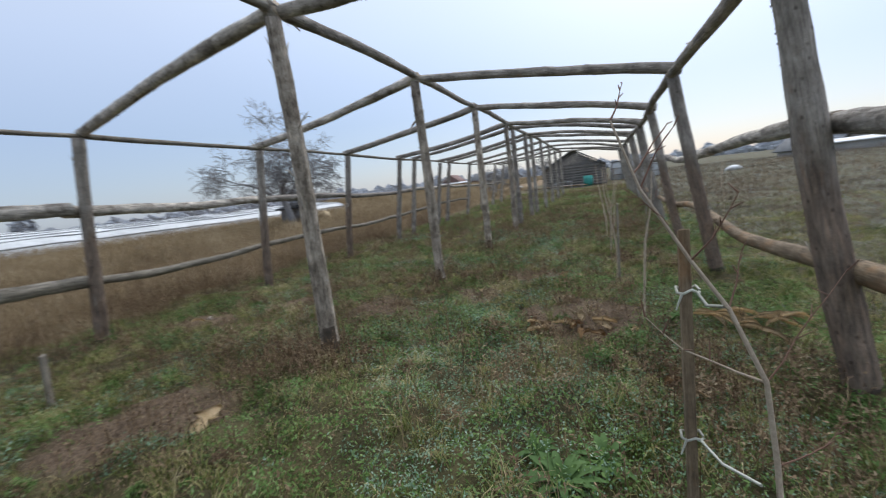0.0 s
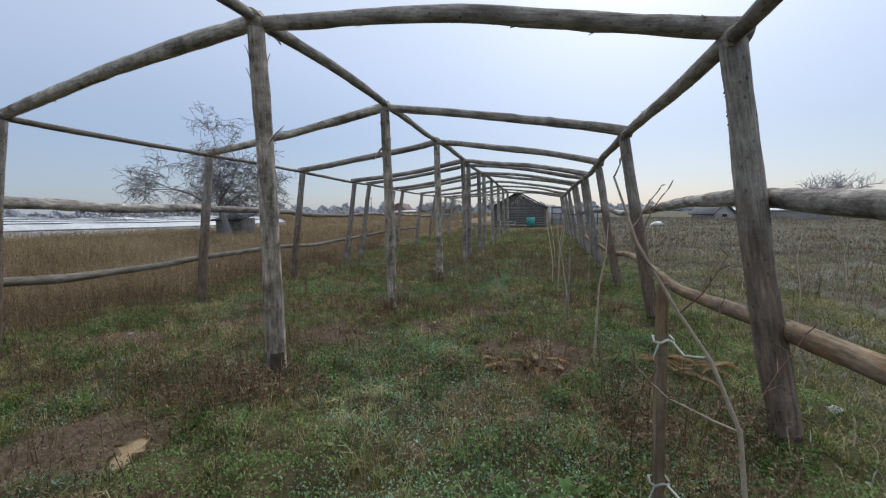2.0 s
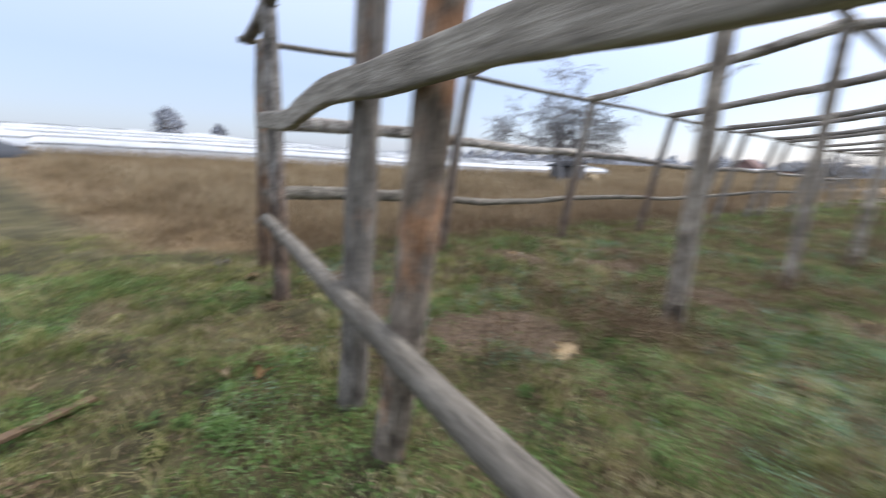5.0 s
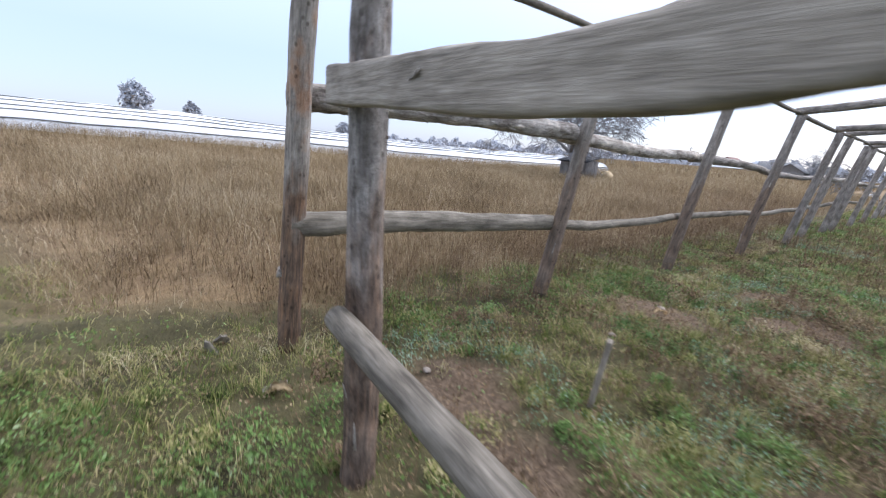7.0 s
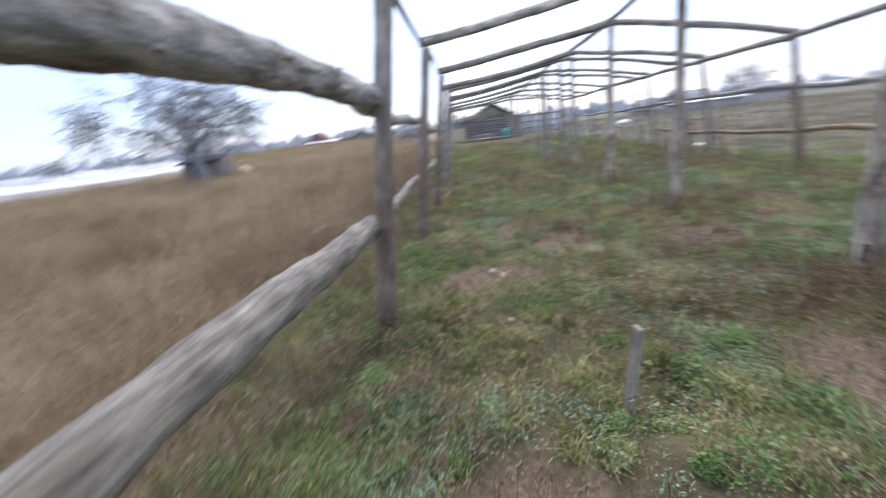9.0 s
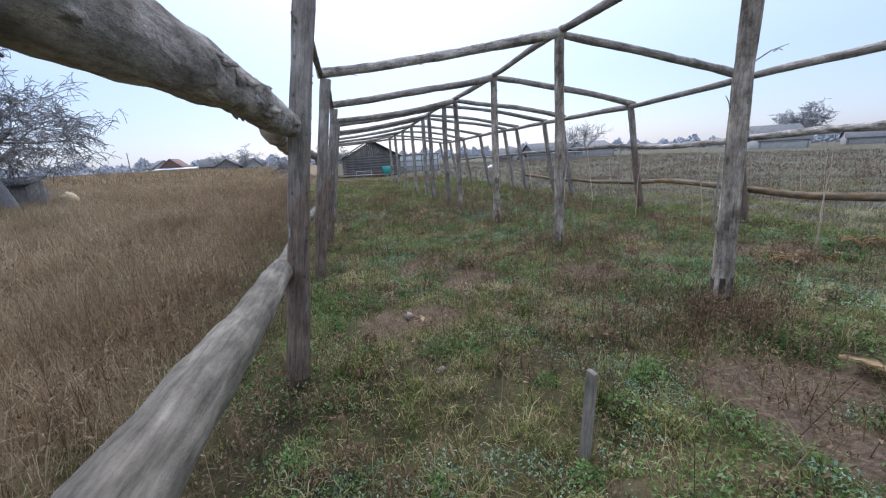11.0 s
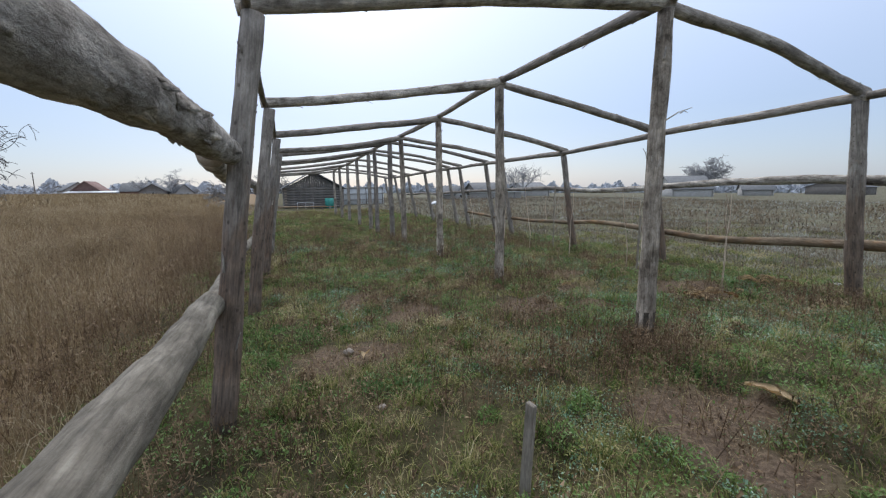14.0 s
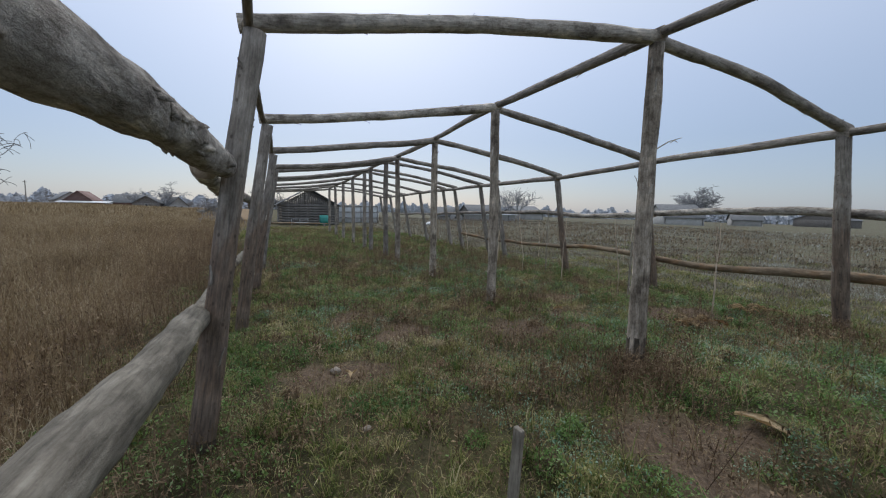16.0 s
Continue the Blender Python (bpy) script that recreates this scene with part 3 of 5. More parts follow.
# side rails, left: a heavy barked upper rail and a pale lower one
log("rail", (-3.89, -2.7, 1.78), (-3.6, -0.04, 1.755), 0.09, 0.078, BARK_WOOD, frame_thing, "heavy upper rail with crackled peeling bark", 0.05, 0.17, flakes=70, flake_size=1.8, step=0.04, sides=30)
log("rail", (-3.68, -0.1, 1.74), (-3.68, 3.0, 1.66), 0.078, 0.066, BARK_WOOD, frame_thing, "upper rail with flaking bark", 0.06, 0.12, flakes=8)
log("rail", (-3.68, 2.9, 1.64), (-3.6, 5.9, 1.54), 0.066, 0.056, GREY_WOOD, frame_thing, "", 0.05)
log("rail", (-3.6, 5.8, 1.53), (-3.5, 9.3, 1.45), 0.06, 0.05, GREY_WOOD, frame_thing, "", 0.06)
log("rail", (-3.5, 9.1, 1.45), (-3.45, 15.2, 1.35), 0.06, 0.05, GREY_WOOD, frame_thing, "", 0.07)
log("rail", (-3.45, 15.0, 1.35), (-3.45, 22.2, 1.28), 0.055, 0.05, GREY_WOOD, frame_thing, "", 0.07)
low_rail = log("rail", (-3.87, -2.72, 0.93), (-3.77, 0.06, 0.81), 0.09, 0.076, PALE_WOOD, frame_thing, "smooth pale lower rail with dark knots", 0.03, 0.14, step=0.06, sides=30, torn=0.1)
for kz, ka in ((0.3, 0.6), (0.55, 1.5), (1.75, 0.7), (0.75, 2.2), (1.15, 0.3), (1.5, 1.3), (1.95, 2.6), (2.3, 0.9), (1.05, 1.7)):
    kr = 0.08 - 0.01 * kz / 2.8
    kx, ky = log_axis(kz / 2.8, kz, LOG_SEED[0], 0.03, None)
    part("knot", blob_bm(0.009, 0.026 + 0.008 * math.sin(kz * 7), 0.034 + 0.012 * math.sin(kz * 5), kz * 9, 0.5, 3), KNOT, low_rail, "dark round knot", m=pose(kx + (kr - 0.004) * math.cos(ka), ky + (kr - 0.004) * math.sin(ka), kz, 0, 0, math.degrees(ka)))
log("rail", (-3.8, 0.0, 0.8), (-3.76, 3.0, 0.76), 0.06, 0.052, PALE_WOOD, frame_thing, "pale crooked lower rail", 0.07, 0.1)
log("rail", (-3.76, 2.9, 0.76), (-3.66, 5.8, 0.73), 0.052, 0.046, PALE_WOOD, frame_thing, "", 0.06)
log("rail", (-3.66, 5.7, 0.73), (-3.55, 9.3, 0.73), 0.048, 0.044, PALE_WOOD, frame_thing, "", 0.06)
log("rail", (-3.55, 9.2, 0.73), (-3.5, 15.6, 0.74), 0.046, 0.042, PALE_WOOD, frame_thing, "", 0.08)
# right: barked upper rail, tan peeled lower one
log("rail", (3.86, -2.95, 1.5), (3.86, 0.08, 1.57), 0.075, 0.066, BARK_WOOD, frame_thing, "upper rail with rough dark bark", 0.03, 0.12, flakes=6, step=0.1)
log("rail", (3.85, 0.0, 1.57), (3.84, 3.0, 1.51), 0.068, 0.056, BARK_WOOD, frame_thing, "upper rail with rough dark bark", 0.05, 0.13, flakes=5)
log("rail", (3.84, 2.9, 1.5), (3.78, 5.6, 1.45), 0.06, 0.052, BARK_WOOD, frame_thing, "", 0.05)
log("rail", (3.78, 5.5, 1.45), (3.78, 11.8, 1.38), 0.056, 0.05, GREY_WOOD, frame_thing, "", 0.06)
log("rail", (3.78, 11.6, 1.38), (3.78, 20.6, 1.26), 0.052, 0.046, GREY_WOOD, frame_thing, "", 0.07)
log("rail", (3.98, -2.95, 0.78), (3.95, -0.02, 0.69), 0.078, 0.07, TAN_WOOD, frame_thing, "tan peeled lower rail with a grey weathered end", 0.03, 0.07, step=0.1)
log("rail", (3.94, -0.08, 0.7), (3.92, 3.0, 0.6), 0.07, 0.056, TAN_WOOD, frame_thing, "tan peeled lower rail", 0.05)
log("rail", (3.92, 2.85, 0.6), (3.86, 5.6, 0.6), 0.056, 0.05, TAN_WOOD, frame_thing, "", 0.06)
log("rail", (3.86, 5.5, 0.6), (3.84, 11.8, 0.6), 0.05, 0.045, TAN_WOOD, frame_thing, "", 0.08)

# front end: corner posts, door post, pair of middle posts, two rails
post(-4.06, -2.68, 2.62, 0.085, 0.072, ORANGE_FOOT, "grey corner post, orange near its foot", (0.56, 0.0), 0.04, 3)
door_post = post(-2.5, -2.82, 2.72, 0.08, 0.07, DOOR_POST, "knotted door post with splits and torn bark", (0.0, 0.0), 0.04, 10)
post(-0.45, -2.88, 3.0, 0.085, 0.07, BROWN_POST, "grey middle post of the front end", (0.34, 0.04), 0.1, 3)
post(0.08, -2.91, 3.08, 0.085, 0.072, STRIPPED, "middle post with orange stripped patches", (0.46, 0.06), 0.1, 6)
post(3.99, -2.85, 2.68, 0.085, 0.075, GREY_WOOD, "", (-0.42, 0.0), 0.1)
dr = random.Random(77)
for k in range(16):
    z, a = dr.uniform(0.45, 2.1), dr.uniform(-2.7, -0.4)
    cx, cy = log_axis(z / 2.89, z, LOG_SEED[0] - 3, 0.02, None)
    rad = (0.08 - 0.01 * z / 2.89) * 0.97
    tall = dr.uniform(0.09, 0.22) if k % 4 == 0 else dr.uniform(0.014, 0.032)
    part("split" if k % 4 == 0 else "knot", blob_bm(0.006, 0.004 if k % 4 == 0 else tall * 0.7, tall, k * 3.1, 0.4), ROTTEN if k % 4 == 0 else KNOT, door_post, "", pose(cx + rad * math.cos(a), cy + rad * math.sin(a), z, 0, 0, math.degrees(a)))
part("saw_cut", box_bm(0.095, 0.02, 0.012, 0.003), ROTTEN, door_post, "dark horizontal saw cut", pose(0.0, -0.068, 1.72))
log("front_beam", (-2.55, -2.93, 1.72), (1.68, -3.03, 1.71), 0.072, 0.066, SLAB_WOOD, frame_thing, "half-round slab with a flat sawn face and ragged edge", 0.0, 0.1, flat=0.4, flakes=9, step=0.07, turn=-90, sides=22,
    sway=((0, 0), (0.12, -0.02), (0.235, -0.05), (0.29, -0.05), (0.4, 0.015), (0.49, 0.05), (0.66, 0.025), (0.8, 0.035), (1, 0.0)), end=SLAB_WOOD, torn=0.16)
log("front_rail", (-2.52, -2.92, 0.81), (1.7, -3.03, 0.66), 0.055, 0.06, PALE_WOOD, frame_thing, "pale smooth low rail across the front", 0.015, 0.08, step=0.08, sides=20, turn=-90, sway=((0, 0), (0.25, -0.02), (0.49, -0.03), (0.75, -0.02), (1, 0)))
log("rafter", (-3.55, -2.82, 2.62), (0.12, -2.82, 3.14), 0.06, 0.06, GREY_WOOD, frame_thing, "", 0.05, 0.1, flakes=3)
log("rafter", (3.62, -2.85, 2.66), (0.1, -2.84, 3.12), 0.06, 0.06, GREY_WOOD, frame_thing, "", 0.05, 0.1)

# small twigs and snags left on the ridge posts
for p_, q_, r_ in (((0.07, -0.04, 2.12), (0.3, -0.14, 2.24), 0.007), ((0.2, -0.1, 2.19), (0.3, -0.1, 2.2), 0.005), ((-0.04, 2.8, 2.5), (-0.12, 2.7, 2.33), 0.018), ((0.07, 0.0, 1.2), (0.12, -0.04, 1.27), 0.012), ((-0.06, -0.05, 1.75), (-0.11, -0.08, 1.8), 0.012)):
    mid_ = (Vector(p_) + Vector(q_)) / 2 + Vector((0, 0, 0.02))
    part("snag", tube_into(bmesh.new(), [p_, mid_, q_], [r_, r_ * 0.8, r_ * 0.4], 6), BARK_WOOD, frame_thing)

# ---- log hut at the far end ----
hut = thing("log_hut", "small dark log hut with a boarded gable and grey roof", "hut")
HX0, HX1, HY, HZ = -2.1, 2.7, 34.75, ground_z(0, 34.7)
for k in range(8):
    z = HZ + 0.12 + k * 0.222
    log("wall_log", (HX0 - 0.15, HY, z), (HX1 + 0.15, HY, z), 0.12, 0.12, DARK_BOARD, hut, bend=0.01, lump=0.05, step=0.5)
    log("wall_log", (HX0, HY - 0.1, z + 0.08), (HX0, HY + 5, z + 0.08), 0.12, 0.12, DARK_BOARD, hut, bend=0.01, lump=0.05, step=0.8)
    log("wall_log", (HX1, HY - 0.1, z + 0.08), (HX1, HY + 5, z + 0.08), 0.12, 0.12, DARK_BOARD, hut, bend=0.01, lump=0.05, step=0.8)
peak_x, peak_z, eave_z = 0.25, HZ + 3.16, HZ + 1.75
for k in range(27):
    x = HX0 + 0.1 + k * 0.178
    t = (peak_z - 0.08) - abs(x - peak_x) / 2.5 * (peak_z - eave_z)
    if t > eave_z:
        part("gable_board", box_bm(0.17, 0.03, t - eave_z + 0.02, 0.004), DARK_BOARD, hut, m=pose(x, HY + 0.02 * (k % 2), (t + eave_z) / 2))
for sgn in (-1, 1):
    half, ang = 3.1, math.degrees(math.atan2(peak_z - eave_z, 2.5))
    part("roof", box_bm(half, 5.8, 0.07, 0.015), ROOF_GREY, hut, "grey sheet roof slope", m=pose(peak_x + sgn * half / 2 * math.cos(radians(ang)), HY + 2.4, peak_z + 0.04 - half / 2 * math.sin(radians(ang)), 0, sgn * ang, 0))
part("rear_wall", box_bm(HX1 - HX0, 0.15, 1.9), DARK_BOARD, hut, m=pose((HX0 + HX1) / 2, HY + 5, HZ + 0.8))
for dx in (-0.9, 0.15):
    part("corner_board", box_bm(0.09, 0.05, 1.45, 0.01), DARK_BOARD, hut, m=pose(dx, HY - 0.14, HZ + 0.75))
barrel = thing("water_barrel", "teal plastic water barrel beside the dark hut", "barrel")
bm = bmesh.new()
bmesh.ops.create_cone(bm, cap_ends=True, segments=20, radius1=0.36, radius2=0.38, depth=0.85)
bmesh.ops.bevel(bm, geom=[e_ for e_ in bm.edges if abs(e_.verts[0].co.z - e_.verts[1].co.z) < 0.01], offset=0.03, segments=2, affect="EDGES")
part("body", bm, TEAL, barrel, m=pose(1.4, 33.6, ground_z(1, 34) + 0.42))
for z in (0.25, 0.6):
    bm = bmesh.new()
    tube_into(bm, [(0.385 * math.cos(a * 0.314), 0.385 * math.sin(a * 0.314), 0) for a in range(21)], [0.015] * 21, 5)
    part("hoop", bm, TEAL, barrel, m=pose(1.4, 33.6, ground_z(1, 34) + z))
bedframe = thing("metal_bedstead", "old white metal bedstead leaning by the hut", "bedstead")
for x in (-1.25, -0.6, 0.05):
    bm = tube_into(bmesh.new(), [(x, 33.4, ground_z(0, 33.4) - 0.02), (x, 33.4, ground_z(0, 33.4) + 0.55)], [0.02, 0.02], 6)
    part("leg", bm, WHITE_PLASTIC, bedframe)
for z in (0.25, 0.55):
    bm = tube_into(bmesh.new(), [(-1.28, 33.4, ground_z(0, 33.4) + z), (0.08, 33.4, ground_z(0, 33.4) + z)], [0.018, 0.018], 6)
    part("bar", bm, WHITE_PLASTIC, bedframe)
for k, (y, x0, x1) in enumerate(((31.4, -3.4, 0.9), (30.4, -3.5, 1.4))):
    o = log("pole_on_ground", (x0, y, ground_z(0, y) + 0.3), (x1, y + 0.2, ground_z(0, y) + 0.24), 0.05, 0.04, TAN_WOOD, None, step=0.4)
    tagged(o, "long tan pole lying on low supports", "pole", "poles by the hut")
    for sx in (x0 + 0.4, x1 - 0.4):
        part("support", box_bm(0.12, 0.12, 0.4, 0.01), DARK_BOARD, o, m=o.matrix_basis.inverted() @ pose(sx, y + 0.05, ground_z(0, y) + 0.1))

# ---- white screen house behind the hut ----
screen = thing("film_greenhouse", "white film greenhouse with dark framing bars", "greenhouse")
SZ = ground_z(5, 40)
part("film_wall", box_bm(4.6, 0.06, 1.75, 0.02), FILM, screen, m=pose(5.6, 40, SZ + 0.88))
part("film_wall", box_bm(0.06, 5, 1.75, 0.02), FILM, screen, m=pose(3.3, 42.55, SZ + 0.88))
part("film_wall", box_bm(0.06, 5, 1.75, 0.02), FILM, screen, m=pose(7.93, 42.55, SZ + 0.88))
part("film_roof", box_bm(4.7, 5.2, 0.05, 0.01), FILM, screen, m=pose(5.6, 42.5, SZ + 1.79))
for k in range(6):
    part("bar", box_bm(0.07, 0.05, 1.75), DARK_BOARD, screen, m=pose(3.4 + k * 0.88, 39.94, SZ + 0.88))
for z in (0.5, 1.1, 1.72):
    part("crossbar", box_bm(4.6, 0.05, 0.06), DARK_BOARD, screen, m=pose(5.6, 39.9, SZ + z))


# ---- far houses and sheds ----
def cottage(x, y, w, d, wall_h, roof_h, wall_mat, roof_mat, label, turn=0.0, chimney=False, windows=2):
    z = ground_z(x, y)
    t = thing("cottage", label, "house", "village houses", (x, y, z))
    t.rotation_euler[2] = radians(turn)
    for nm, sx, sy, px, py in (("wall", w, 0.25, 0, -d / 2), ("wall", w, 0.25, 0, d / 2), ("wall", 0.25, d - 0.5, -w / 2 + 0.13, 0), ("wall", 0.25, d - 0.5, w / 2 - 0.13, 0)):
        part(nm, box_bm(sx, sy, wall_h + 0.3, 0.02), wall_mat, t, m=pose(px, py, wall_h / 2 - 0.15))
    for sgn in (-1, 1):
        bm = bmesh.new()
        v = [bm.verts.new((-w / 2, sgn * d / 2, wall_h)), bm.verts.new((w / 2, sgn * d / 2, wall_h)), bm.verts.new((0, sgn * d / 2, wall_h + roof_h)),
             bm.verts.new((-w / 2, sgn * (d / 2 - 0.2), wall_h)), bm.verts.new((w / 2, sgn * (d / 2 - 0.2), wall_h)), bm.verts.new((0, sgn * (d / 2 - 0.2), wall_h + roof_h))]
        for f in ((0, 1, 2), (5, 4, 3), (0, 3, 4, 1), (1, 4, 5, 2), (2, 5, 3, 0)):
            bm.faces.new([v[k] for k in f])
        bmesh.ops.recalc_face_normals(bm, faces=bm.faces)
        part("gable", bm, wall_mat if roof_mat is not ROOF_RED else roof_mat, t, smooth=False)
        ang = math.degrees(math.atan2(roof_h, w / 2))
        ln = math.hypot(w / 2, roof_h) + 0.5
        part("roof", box_bm(ln, d + 0.8, 0.14, 0.03), roof_mat, t, m=pose(sgn * (ln / 2) * math.cos(radians(ang)), 0, wall_h + roof_h + 0.08 - ln / 2 * math.sin(radians(ang)), 0, sgn * ang, 0))
    for k in range(windows):
        wx = (k + 1) / (windows + 1) * w - w / 2
        win = part("window", box_bm(0.9, 0.08, min(1.1, wall_h * 0.5), 0.01), WALL_PALE, t, m=pose(wx, -d / 2 - 0.14, wall_h * 0.55))
        part("pane", box_bm(0.72, 0.04, min(0.9, wall_h * 0.4)), GLASS_DARK, win, m=pose(0, -0.05, 0))
    if chimney:
        part("chimney", box_bm(0.6, 0.6, 1.3, 0.03), ROOF_RED, t, m=pose(w * 0.28, 0, wall_h + roof_h * 0.6 + 0.3))
    return t


cottage(-52, 150, 7.5, 8, 1.1, 3.0, ROOF_RED, ROOF_RED, "small far cottage with faded reddish gable roof", 0, False, 1)
cottage(-58.5, 158, 7, 8, 1.6, 2.4, WALL_PALE, ROOF_GREY, "far cottage with pale sunlit roof slope", 30, False, 1)
cottage(-44, 165, 9, 8, 1.2, 2.6, ROOF_RED, ROOF_GREY, "far low house with a brick chimney", 90, True, 1)
cottage(-36, 150, 7, 7, 1.3, 2.2, DARK_BOARD, ROOF_GREY, "dark far shed with shallow grey roof", 0, False, 1)
cottage(-30.5, 152, 6, 7, 1.0, 2.6, WALL_PALE, ROOF_GREY, "far house with grey roof behind a bare tree", 40, False, 2)
cottage(82, 60, 9, 8, 1.7, 2.7, WALL_PALE, ROOF_GREY, "far house with grey gable roof behind the field", 60, False, 2)
cottage(152, 62, 13, 8, 2.2, 2.4, DARK_BOARD, ROOF_GREY, "dark far farm building with a grey roof", 90, False, 2)
cottage(108, 60, 6, 6, 1.6, 1.9, WALL_PALE, ROOF_GREY, "small far house with pale walls", 40, False, 2)
cottage(25.2, 60, 2.8, 4, 0.9, 1.2, WALL_PALE, ROOF_GREY, "small far shed with pale gable front", 20, False, 1)
cottage(58, 85, 11, 6, 1.6, 1.7, WALL_PALE, ROOF_GREY, "far long house with pale wall", 80, False, 3)
cottage(43, 82, 8, 6, 1.5, 1.6, DARK_BOARD, ROOF_GREY, "far dark outbuilding with grey roof", 80, False, 1)
barn = thing("long_shed", "long low far shed with a pale flat roof", "shed")
part("wall", box_bm(12, 4, 1.3, 0.03), WALL_PALE, barn, m=pose(33, 62, ground_z(33, 62) + 0.5))
part("roof", box_bm(12.8, 5, 0.16, 0.04), FILM, barn, m=pose(33, 62, ground_z(33, 62) + 1.25, 4))
leanto = thing("lean_to", "low lean-to with pale sheet roof beside the cottage", "shed")
part("roof", box_bm(12, 4, 0.15, 0.03), FILM, leanto, m=pose(-50, 144, ground_z(-50, 144) + 1.1, 6))
for k in range(4):
    part("support", box_bm(0.2, 0.2, 1.25), DARK_BOARD, leanto, m=pose(-55.5 + k * 3.7, 143, ground_z(-50, 144) + 0.45))
pole = thing("utility_pole", "thin dark far utility pole", "pole")
bm = tube_into(bmesh.new(), [(-64, 148, -0.5), (-64, 148, 7.4)], [0.16, 0.11], 8)
part("shaft", bm, DARK_BOARD, pole)
part("crossarm", box_bm(0.9, 0.12, 0.12, 0.01), DARK_BOARD, pole, m=pose(-64, 148, 7.0))

# dark tarred shed roof and pale bale under the old tree
tarshed = thing("tarred_shed", "low dark tarred shed roof beside the old tree", "shed")
part("roof", box_bm(2.2, 1.6, 0.07, 0.02), TAR, tarshed, m=pose(-16.7, 18.8, ground_z(-15, 19.4) + 1.42, 12, 0, 0))
part("wall", box_bm(1.9, 1.3, 1.5, 0.02), DARK_BOARD, tarshed, m=pose(-16.7, 18.9, ground_z(-15, 19.4) + 0.6))
bale = tagged(new("straw_bale", finish(blob_bm(0.42, 0.4, 0.46, 5, 0.35), "straw_bale", STRAW)), "pale slumped bale beside the dark shed", "bale")
bale.location = (-14.9, 19.3, ground_z(-13.3, 19.2) + 0.42)

# ---- white film tunnels on the field ----
for k in range(4):
    tun = thing("film_tunnel", "long low tunnel of white film with dark seams", "film tunnel", "film tunnels on the field")
    off = 3.4 * k
    x0, y0, x1, y1 = -33.0 - off, -10.0 - 2.5 * k, -27.0 - off, 37.0 + 3.0 * k
    bm = bmesh.new()
    prev = None
    for j in range(48):
        u = j / 47
        cx, cy = x0 + (x1 - x0) * u, y0 + (y1 - y0) * u
        cz = ground_z(cx, cy)
        hgt = 1.05 + 0.08 * noise.noise((cx, cy * 0.5, k))
        ring = [bm.verts.new((cx + 1.5 * math.cos(math.pi * a / 8) * (1 + 0.04 * noise.noise((cx * 2, cy * 2, a))), cy, cz - 0.05 + hgt * math.sin(math.pi * a / 8))) for a in range(9)]
        if prev:
            for a in range(8):
                bm.faces.new((prev[a], prev[a + 1], ring[a + 1], ring[a]))
        else:
            bm.faces.new(ring)
        prev = ring
    bm.faces.new(prev[::-1])
    part("film", bm, FILM, tun)
    for h_, r_ in ((1.5 * 0.86, 0.5), (1.5 * 0.4, 0.92)):
        bm = tube_into(bmesh.new(), [(x0 + (x1 - x0) * j / 20 + h_ * 1.01, y0 + (y1 - y0) * j / 20, ground_z(x0 + (x1 - x0) * j / 20, y0 + (y1 - y0) * j / 20) + r_ * 1.02) for j in range(21)], [0.035] * 21, 5)
        part("seam", bm, FILM_SEAM, tun)
heap = tagged(new("soil_mound", finish(blob_bm(3.0, 4.5, 1.0, 11, 0.3, 3), "soil_mound", TAR)), "dark low heap at the end of the film tunnels", "heap")
heap.location = (-31.0, -14.5, ground_z(-31, -14.5) - 0.1)


# ---- trees ----
def grow(bm, p, d, length, r, level, r_, droop, spread, rmin=0.004):
    """A crooked limb and its forks, down to twigs."""
    n = 5 if level else 6
    pts, rad = [p.copy()], [r]
    q, dd = p.copy(), d.copy()
    for k in range(1, n):
        dd = (dd + Vector((r_.gauss(0, 0.16), r_.gauss(0, 0.16), r_.gauss(0, 0.12) - droop * (0.25 if level < 2 else 0.06)))).normalized()
        q = q + dd * (length / (n - 1))
        pts.append(q.copy())
        rad.append(max(rmin, r * (1 - 0.55 * k / (n - 1))))
    tube_into(bm, pts, rad, 7 if level > 3 else 5 if level > 1 else 3)
    if level == 0:
        return
    for k in range(3 if rmin == 0.011 and level > 4 else 4):
        j = r_.randint(max(1, n - 4), n - 1)
        side = Vector((r_.gauss(0, 1), r_.gauss(0, 1), r_.gauss(0.25, 0.5))).normalized()
        nd = (dd * 0.6 + side * spread).normalized()
        grow(bm, pts[j], nd, length * r_.uniform(0.6, 0.8), rad[j] * 0.66, level - 1, r_, droop, spread, rmin)


def bare_tree(x, y, h, seed, label, droop=0.35, spread=0.85, lean=(0, 0), levels=4, trunk=0.22, mat_=None, group=""):
    z = ground_z(x, y)
    t = thing("bare_tree", label, "tree", group, (x, y, z))
    r_ = random.Random(seed)
    fork = Vector((lean[0], lean[1], h * 0.27))
    tr = tube_into(bmesh.new(), [(0, 0, -0.2), (lean[0] * 0.15, lean[1] * 0.2, h * 0.08), (lean[0] * 0.5, lean[1] * 0.6, h * 0.17), tuple(fork)], [trunk * 1.25, trunk, trunk * 0.9, trunk * 0.8], 10)
    part("trunk", tr, mat_ or TWIG, t)
    for k in range(5):
        bm = bmesh.new()
        a = 2 * math.pi * k / 5 + r_.uniform(-0.4, 0.4)
        d = Vector((math.cos(a) * 0.75, math.sin(a) * 0.75, r_.uniform(0.55, 1.25))).normalized()
        grow(bm, fork + Vector((0, 0, -0.05 * k)), d, h * r_.uniform(0.3, 0.38), trunk * 0.55, levels, r_, droop, spread, 0.011 if trunk == 0.2 else 0.02 if h < 8 else 0.04)
        part("limb", bm, mat_ or TWIG, t)
    return t


